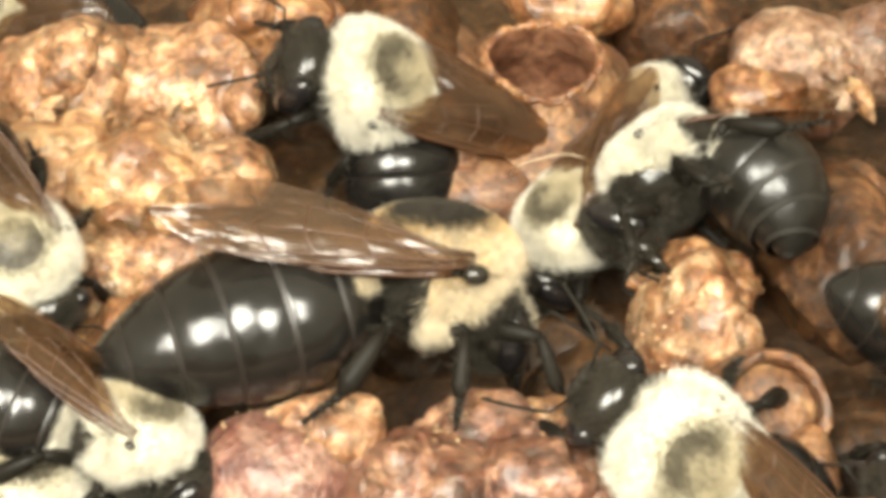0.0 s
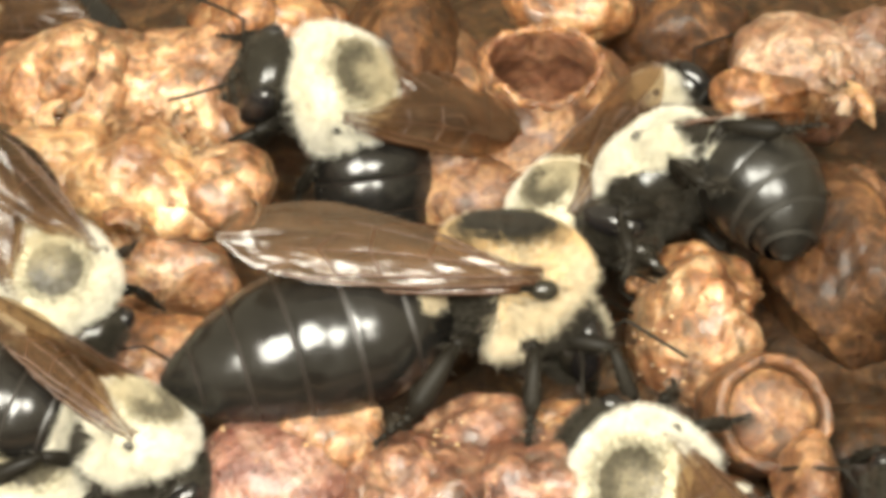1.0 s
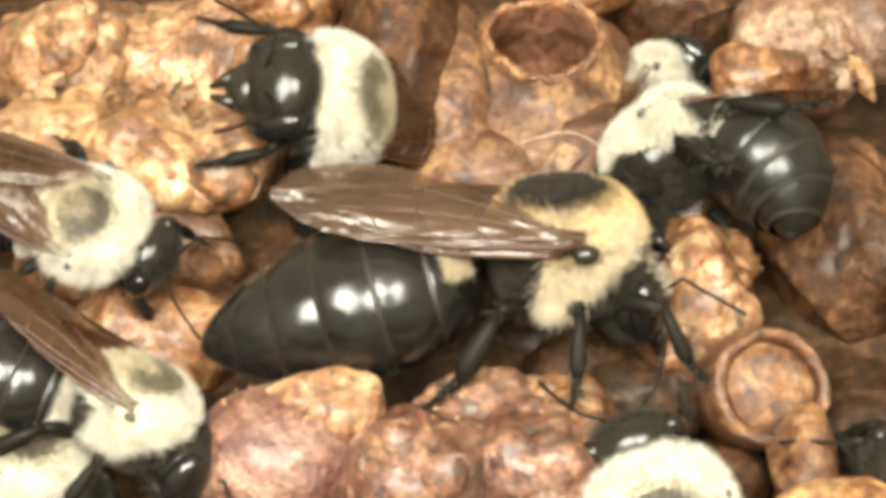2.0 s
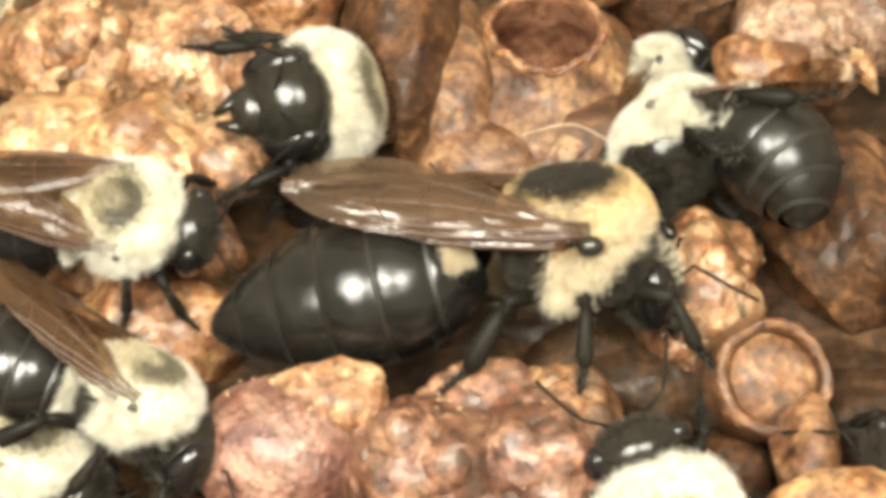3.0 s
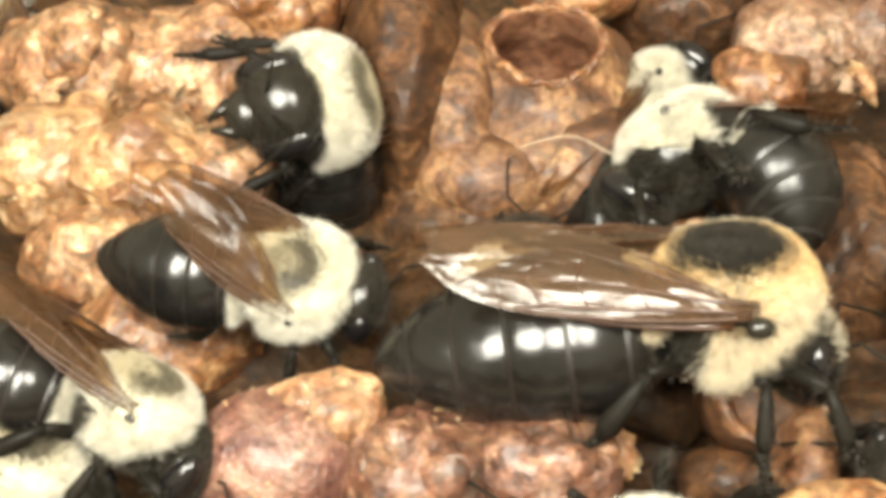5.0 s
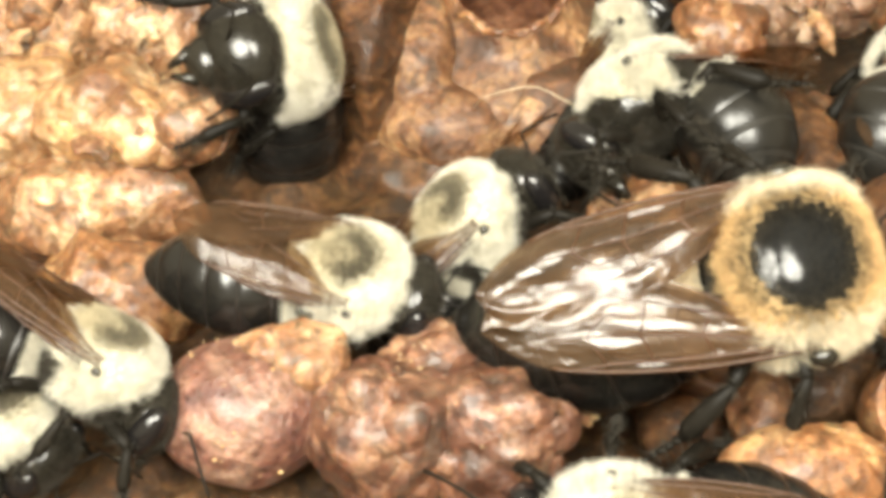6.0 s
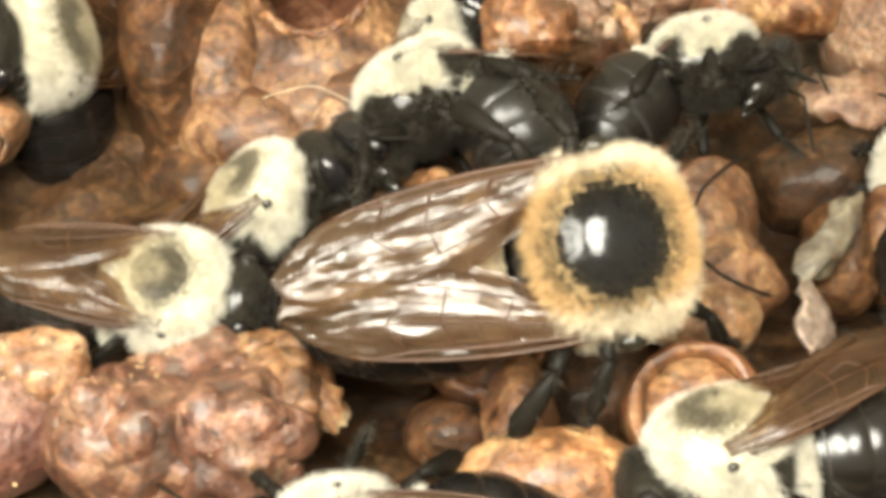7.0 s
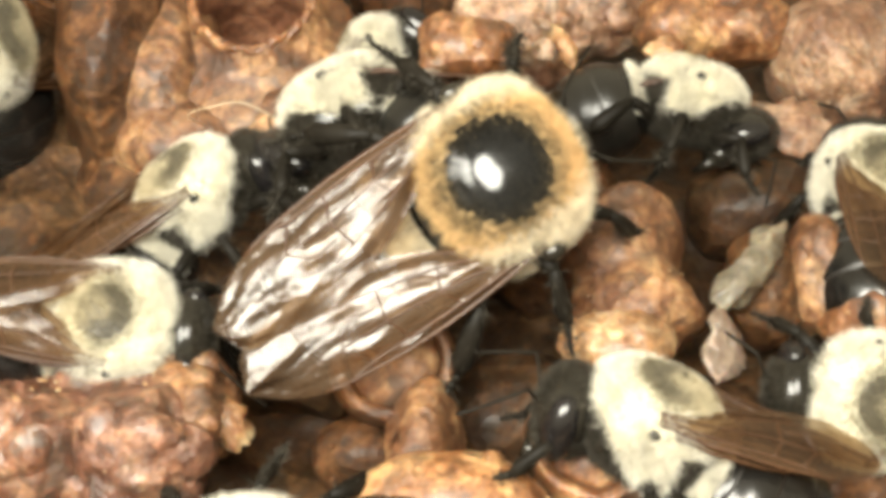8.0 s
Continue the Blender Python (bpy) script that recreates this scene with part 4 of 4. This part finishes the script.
    fibre('thin pale fibre arched over the comb', [(3.30, 6.10, 1.20), (4.30, 6.20, 1.60), (5.60, 6.05, 2.00), (6.80, 5.65, 1.70), (7.90, 4.95, 1.20)])
    flake('torn amber wax scrap', (6.59, -8.90, -0.80), (2.6, 1.4, 0.5), TAN, 5, (0, 20, -50))
    flake('pale pointed wax spike', (19.83, 11.72, 0.80), (2.4, 0.8, 0.4), TAN, 7, (0, 30, -60))
    flake('grey translucent leaf-like wax scrap', (24.96, -7.01, 1.20), (3.3, 2.0, 0.3), SCRAP, 8, (45, 5, 75))
    flake('pale grey membrane scrap lying on the comb', (29.77, 7.54, -0.50), (5.0, 2.6, 0.5), GREY, 11, (20, 5, -12))
    flake('grey green membrane scrap standing in a gap', (26.81, -1.81, 0.20), (5.2, 1.5, 0.5), DUSK, 12, (35, -12, 52))
    flake('pale grey membrane scrap behind the lump', (24.67, 12.65, -0.00), (2.0, 1.2, 0.3), TAN, 13, (30, 0, 20))
    scraps(21, 9, (-15.2, 9.0), (5.5, 5.0), 0.3, PEACH)
    scraps(22, 7, (1.8, -9.7), (4.0, 1.8), 0.55, ROSE)
    scraps(23, 5, (17.6, 14.1), (3.0, 2.2), 0.5, GREY)
    scraps(25, 4, (15.0, -12.7), (2.5, 1.2), 0.5, AMBER)
    scraps(26, 6, (10.9, 0.6), (2.0, 1.4), -0.9, AMBER)


def nest_floor():
    nx, ny = 250, 220
    xs, ys = np.linspace(-45, 65, nx), np.linspace(-45, 55, ny)
    v = []
    for y in ys:
        for x in xs:
            p = Vector((x / 9, y / 9, 0.3))
            z = -5.6 + 1.6 * noise.noise(p) + 0.9 * noise.noise(p * 2.3) + 0.5 * noise.fractal(p * 5, 0.9, 2.1, 4)
            edge = max(0, max(abs(x - 10) / 55, abs(y - 5) / 50) - 0.9) * 10
            v.append((x, y, z * (1 - edge) - 8 * edge))
    # Floor colour is darkened to stand for shade between the lumps.
    ob = tagged(new("ground", mesh("ground", v, grid_faces(ny, nx), DEEP_SHADE)), "uneven wax floor of the nest, dark brown for shade in the gaps", "floor", kind="structure")
    out = [(-160, -160, -8.05), (180, -160, -8.05), (180, 170, -8.05), (-160, 170, -8.05)]
    tagged(new("floor", mesh("floor", out, [(0, 1, 2, 3)], PLY, False)), "plain board under the nest", "floor", kind="structure")
    for name, lo, hi in (("wall_north", (-160, 170, -8), (180, 176, 34)), ("wall_south", (-160, -166, -8), (180, -160, 34)),
                         ("wall_west", (-166, -166, -8), (-160, 176, 34)), ("wall_east", (180, -166, -8), (186, 176, 34))):
        c = [(x, y, z) for x in (lo[0], hi[0]) for y in (lo[1], hi[1]) for z in (lo[2], hi[2])]
        f = [(0, 1, 3, 2), (4, 6, 7, 5), (0, 4, 5, 1), (2, 3, 7, 6), (0, 2, 6, 4), (1, 5, 7, 3)]
        tagged(new(name, mesh(name, c, f, PLY, False)), "plain board of the nest box", "wall", kind="structure")


def gait(bee, reach, pace, swing, start, stop):
    """Legs step in turn while the bee walks; reach tips each leg outward."""
    for leg in [c for c in bee.children if c.name.startswith("leg")]:
        foot = leg.data.vertices[len(leg.data.vertices) - 1].co
        side = 1 if foot.y > 0 else -1
        pair = 0 if foot.x > 0.002 else (1 if foot.x > -0.002 else 2)
        phase = math.pi * ((pair + (side > 0)) % 2)
        rows = []
        for k in range(33):
            t = k * 0.25
            on = 1.0 if start <= t <= stop else 0.0
            a = phase + 2 * math.pi * pace * t
            out = reach(t) * side * (1.0 if pair else 0.4)
            rows.append((t, pose(0, 0, 0, out + on * side * 5 * max(0, math.sin(a)), 0, on * swing * math.cos(a))))
        walk(leg, rows)


def motions():
    for child in WHO["queen"].children:
        if child.name.startswith("abdomen"):
            walk(child, [(t, pose(-out * MM, 0, -low * MM, 0, bend, 0)) for t, bend, out, low in
                         ((0, -17, 2.5, 0.9), (1, -16, 2.6, 0.9), (2.5, -11, 3.8, 0.9), (3.5, -8, 3.8, 0.9), (4, -6, 3.3, 0.9), (5.5, -8, 2.2, 1.0), (5.7, -13, 2.2, 1.3), (6, -28, 2.3, 1.9), (6.5, -36, 2.3, 2.0), (7, -36, 2.3, 2.0), (8, -32, 2.3, 2.0))])
    for child in WHO["follower"].children:
        if child.name.startswith(("forewing", "hindwing")):
            at = child.matrix_basis.translation.copy()
            side = 1 if at.y > 0 else -1
            walk(child, [(t, pose(*at, -side * 15, pitch, -side * -7 - lean)) for t, pitch, lean in
                         ((0, 8, 0), (4, 8, 0), (5.3, 24, 18), (5.7, 22, 14), (6.0, 9, 2), (8, 8, 0))])
    for child in WHO["queen"].children:
        if child.name.startswith(("forewing", "hindwing")):
            at = child.matrix_basis.translation.copy()
            side = 1 if at.y > 0 else -1
            more = 0 if child.name.startswith("forewing") else -4
            walk(child, [(t, pose(*at, -side * (roll if side < 0 else min(roll, 16)), pitch, -side * ((turn if side < 0 else min(turn, 0 if t < 7 else -6)) + more))) for t, roll, pitch, turn in
                         ((0, 40, 3, -7), (1, 38, 3, -7), (2.5, 32, 9, -7), (4, 30, 8, -7), (5.5, 34, 7, -1), (5.7, 24, 4, -3), (6, 8, -3, -6), (6.5, 4, -7, -6), (7, 4, -6, -6), (7.5, 4, -3, -3), (8, 4, -3, 0))])
    gait(WHO["queen"], lambda t: 4 + 26 * min(1, max(0, (t - 5.4) / 1.0)), 1.3, 9, 3.5, 7.6)
    gait(WHO["follower"], lambda t: 6, 1.5, 10, 1.0, 6.2)
    gait(WHO["climber"], lambda t: 6, 1.5, 10, 0.0, 2.6)
    gait(WHO["right_front"], lambda t: 6, 1.5, 10, 5.4, 8.0)
    walk(WHO['queen'], [
        (0, pose(-0.00010, -0.00171, 0.00250, -28.0, 15.0, 14.2)),
        (0.5, pose(0.00045, -0.00171, 0.00250, -28.0, 15.0, 14.0)),
        (1, pose(0.00270, -0.00211, 0.00250, -26.0, 10.0, 12.4)),
        (2.5, pose(0.00507, -0.00123, 0.00250, -25.0, -2.0, 4.3)),
        (3, pose(0.00528, -0.00134, 0.00250, -24.0, -3.6, 3.6)),
        (3.5, pose(0.00595, -0.00196, 0.00250, -23.0, -3.0, 3.0)),
        (4, pose(0.00694, -0.00258, 0.00280, -22.0, -2.1, 2.1)),
        (4.2, pose(0.00765, -0.00295, 0.00290, -21.5, -2.1, 2.1)),
        (5.5, pose(0.01257, -0.00635, 0.00420, -16.0, -1.6, 1.7)),
        (5.7, pose(0.01311, -0.00645, 0.00450, -9.0, -0.8, 4.2)),
        (5.9, pose(0.01385, -0.00750, 0.00490, 26.0, -0.4, 9.5)),
        (6, pose(0.01404, -0.00772, 0.00500, 29.1, -0.3, 10.6)),
        (6.2, pose(0.01412, -0.00781, 0.00500, 34.7, 2.4, 7.7)),
        (6.5, pose(0.01660, -0.00864, 0.00550, 38.2, 5.1, 9.1)),
        (6.7, pose(0.01665, -0.00877, 0.00550, 37.8, 5.2, 8.5)),
        (7, pose(0.01678, -0.00729, 0.00550, 38.9, 1.8, 13.0)),
        (7.2, pose(0.01635, -0.00519, 0.00550, 37.7, -3.2, 18.1)),
        (7.5, pose(0.01594, -0.00370, 0.00550, 36.1, -10.0, 25.8)),
        (8, pose(0.01650, -0.00258, 0.00550, 34.7, -13.8, 31.5)),
    ])
    walk(WHO['near_comb'], [
        (0, pose(-0.00321, 0.01169, 0.00150, -25.7, -34.1, -172.7)),
        (1, pose(-0.00491, 0.01159, 0.00150, -24.9, -31.6, -171.3)),
        (2.5, pose(-0.00472, 0.00785, 0.00150, -71.6, -41.9, -109.1)),
        (3.5, pose(-0.00575, 0.00907, 0.00150, -58.6, -38.3, -106.8)),
        (5.5, pose(-0.00550, 0.00909, 0.00150, -61.6, -38.3, -109.7)),
        (6.5, pose(-0.00595, 0.00910, 0.00150, -62.0, -40.2, -110.4)),
        (7.2, pose(-0.00741, 0.01053, 0.00150, -62.1, -39.7, -109.9)),
        (8, pose(-0.00719, 0.01079, 0.00150, -62.3, -39.1, -108.3)),
    ])
    walk(WHO['belly_up'], [
        (0, pose(0.00960, 0.00483, 0.00200, 79.2, 26.1, -151.3)),
        (1, pose(0.00950, 0.00494, 0.00200, 79.2, 26.1, -151.3)),
        (2.5, pose(0.00990, 0.00470, 0.00200, 79.2, 26.1, -151.3)),
        (3.5, pose(0.01010, 0.00490, 0.00200, 79.2, 26.1, -151.3)),
        (5.5, pose(0.01040, 0.00504, 0.00200, 72.0, 19.6, -159.6)),
        (8, pose(0.01040, 0.00504, 0.00200, 72.0, 19.6, -159.6)),
    ])
    walk(WHO['under_queen'], [
        (0, pose(0.00575, 0.00487, -0.00100, 16.0, 33.9, -140.6)),
        (1, pose(0.00558, 0.00611, -0.00100, 13.2, 31.1, -145.5)),
        (2.5, pose(0.00430, 0.00384, -0.00450, -44.7, -6.8, 173.0)),
        (4, pose(0.00270, 0.00327, -0.00500, -19.6, -42.7, 117.8)),
        (5.5, pose(0.00316, 0.00051, -0.00200, -13.1, -38.5, 50.9)),
        (6, pose(0.00267, -0.00044, 0.00000, -23.9, -32.4, 40.3)),
        (6.2, pose(0.00299, -0.00044, 0.00000, -23.8, -32.5, 40.2)),
        (6.7, pose(0.00377, 0.00017, 0.00000, -25.4, -30.8, 38.1)),
        (7.2, pose(0.00372, 0.00160, 0.00000, -23.4, -27.4, 32.2)),
        (8, pose(0.00395, 0.00236, 0.00000, -22.1, -26.6, 31.6)),
    ])
    walk(WHO['left_rear'], [
        (0, pose(-0.01128, -0.00892, 0.00100, -30.1, 24.8, -18.0)),
        (2.5, pose(-0.01135, -0.00876, 0.00100, -31.5, 24.3, -18.4)),
        (8, pose(-0.01139, -0.00898, 0.00100, -31.1, 24.4, -18.2)),
    ])
    walk(WHO['corner'], [
        (0, pose(-0.01522, -0.00990, 0.00000, -3.0, 27.6, -30.0)),
        (3.5, pose(-0.01535, -0.01000, 0.00000, -3.9, 27.1, -30.2)),
        (8, pose(-0.01535, -0.01000, 0.00000, -3.9, 27.1, -30.2)),
    ])
    walk(WHO['follower'], [
        (0, pose(-0.01738, 0.00020, 0.00150, 7.9, 38.8, -49.9)),
        (1, pose(-0.01550, -0.00105, 0.00150, 11.5, 36.5, -44.3)),
        (2.5, pose(-0.01387, 0.00113, 0.00150, 26.0, 6.8, -7.0)),
        (3, pose(-0.01310, 0.00065, 0.00150, 24.0, 5.0, -5.0)),
        (3.5, pose(-0.01214, 0.00225, 0.00150, 17.4, 3.4, -3.3)),
        (4, pose(-0.01067, 0.00124, 0.00150, 24.0, 2.9, -2.7)),
        (5.5, pose(-0.00368, -0.00359, 0.00100, 20.1, 8.3, -8.1)),
        (6, pose(-0.00215, -0.00457, 0.00100, 8.0, 4.9, -6.5)),
        (6.5, pose(-0.00061, -0.00460, 0.00100, 14.0, 4.2, -4.3)),
        (8, pose(0.00227, -0.00593, 0.00100, 24.0, 4.2, -2.4)),
    ])
    walk(WHO['climber'], [
        (0, pose(0.00846, -0.00987, 0.00150, -44.5, -31.8, 162.0)),
        (0.5, pose(0.00812, -0.01109, 0.00150, -42.5, -21.1, 158.4)),
        (1, pose(0.00721, -0.01107, 0.00100, -34.1, 0.6, 128.9)),
        (2.5, pose(0.00809, -0.01375, 0.00000, -13.0, -33.4, 108.0)),
        (4, pose(0.00738, -0.01380, 0.00000, -38.6, -27.7, 149.9)),
        (5.5, pose(0.00724, -0.01589, 0.00000, -35.7, 0.2, -179.7)),
        (8, pose(0.00834, -0.01629, 0.00000, -35.7, 0.2, -179.7)),
    ])
    walk(WHO['behind_pot'], [
        (0, pose(0.01026, 0.01499, -0.00330, -58.4, -11.6, 63.8)),
        (8, pose(0.01026, 0.01481, -0.00330, -58.9, -10.7, 64.1)),
    ])
    walk(WHO['upper_right'], [
        (0, pose(0.02535, 0.00681, 0.00050, 11.6, 16.2, 65.3)),
        (5.5, pose(0.02535, 0.00681, 0.00050, 11.6, 16.2, 65.3)),
        (6, pose(0.02374, 0.00832, 0.00110, 10.9, 20.5, 65.5)),
        (6.5, pose(0.02290, 0.00950, 0.00160, -10, 16, 60.0)),
        (7, pose(0.02270, 0.00771, 0.00150, -74, -6, 4)),
        (7.2, pose(0.02375, 0.00870, 0.00120, -62, 3, -8)),
        (7.5, pose(0.02480, 0.00850, 0.00080, -55, 8, -24)),
        (7.7, pose(0.02490, 0.00850, 0.00070, -52, 10, -27)),
        (8, pose(0.02514, 0.00790, 0.00060, -50, 9, -15)),
    ])
    walk(WHO['right_front'], [
        (0, pose(0.01920, -0.01082, 0.00100, -15.3, 7.4, -172.6)),
        (5.5, pose(0.01920, -0.01082, 0.00100, -15.3, 7.4, -172.6)),
        (6, pose(0.02113, -0.01399, 0.00100, -13.2, 7.5, -173.4)),
        (6.5, pose(0.02113, -0.01550, 0.00100, 4.8, 9.7, -169.9)),
        (7, pose(0.02064, -0.01293, 0.00100, 24.7, 10.9, -168.2)),
        (7.5, pose(0.02046, -0.01308, 0.00100, 25.7, 6.6, -172.9)),
        (8, pose(0.02184, -0.01081, 0.00150, 23.9, -18.0, 162.9)),
    ])
    walk(WHO['far_right'], [
        (0, pose(0.03094, 0.00585, 0.00000, 7.7, -3.5, 81.6)),
        (6.5, pose(0.03094, 0.00585, 0.00000, 7.7, -3.5, 81.6)),
        (7, pose(0.03191, 0.00192, 0.00000, 7.9, -3.8, 81.8)),
        (7.5, pose(0.03225, 0.00230, 0.00000, 7.4, -4.1, 82.3)),
        (8, pose(0.03257, 0.00310, 0.00000, 7.7, -4.6, 83.4)),
    ])
    walk(WHO['low_right'], [
        (0, pose(0.03163, -0.01024, 0.00050, -44.4, -0.9, 179.6)),
        (7, pose(0.03163, -0.01024, 0.00050, -44.4, -0.9, 179.6)),
        (7.5, pose(0.03112, -0.01007, 0.00050, -44.6, -0.4, 180.0)),
        (8, pose(0.02998, -0.00891, 0.00050, -45.0, -4.2, 177.6)),
    ])
    walk(WHO['top_left'], [
        (0, pose(-0.02343, 0.02036, 0.00000, -46.1, -7.1, 173.1)),
        (1, pose(-0.02470, 0.02079, 0.00000, -46.3, -7.1, 173.1)),
        (2.5, pose(-0.02435, 0.01935, 0.00000, -41.1, -20.5, 158.0)),
        (3.5, pose(-0.02169, 0.01826, 0.00000, -27.2, -38.0, 129.8)),
        (4, pose(-0.02389, 0.01941, 0.00000, -27.5, -38.7, 129.9)),
        (8, pose(-0.02389, 0.01941, 0.00000, -27.5, -38.7, 129.9)),
    ])
    walk(WHO['leaver'], [
        (0, pose(0.02285, -0.00516, 0.00100, 44.8, 14.2, -14.1)),
        (0.5, pose(0.02422, -0.00557, 0.00100, 44.8, 14.2, -14.0)),
        (1, pose(0.02553, -0.00552, 0.00100, 45.0, 14.3, -14.0)),
        (2.5, pose(0.04043, -0.00830, 0.00100, 43.4, 13.8, -14.3)),
        (4, pose(0.05947, -0.00757, 0.00100, 44.4, 14.3, -14.1)),
        (8, pose(0.05947, -0.00757, 0.00100, 44.4, 14.3, -14.1)),
    ])


nest_floor()
comb()
bees()
motions()
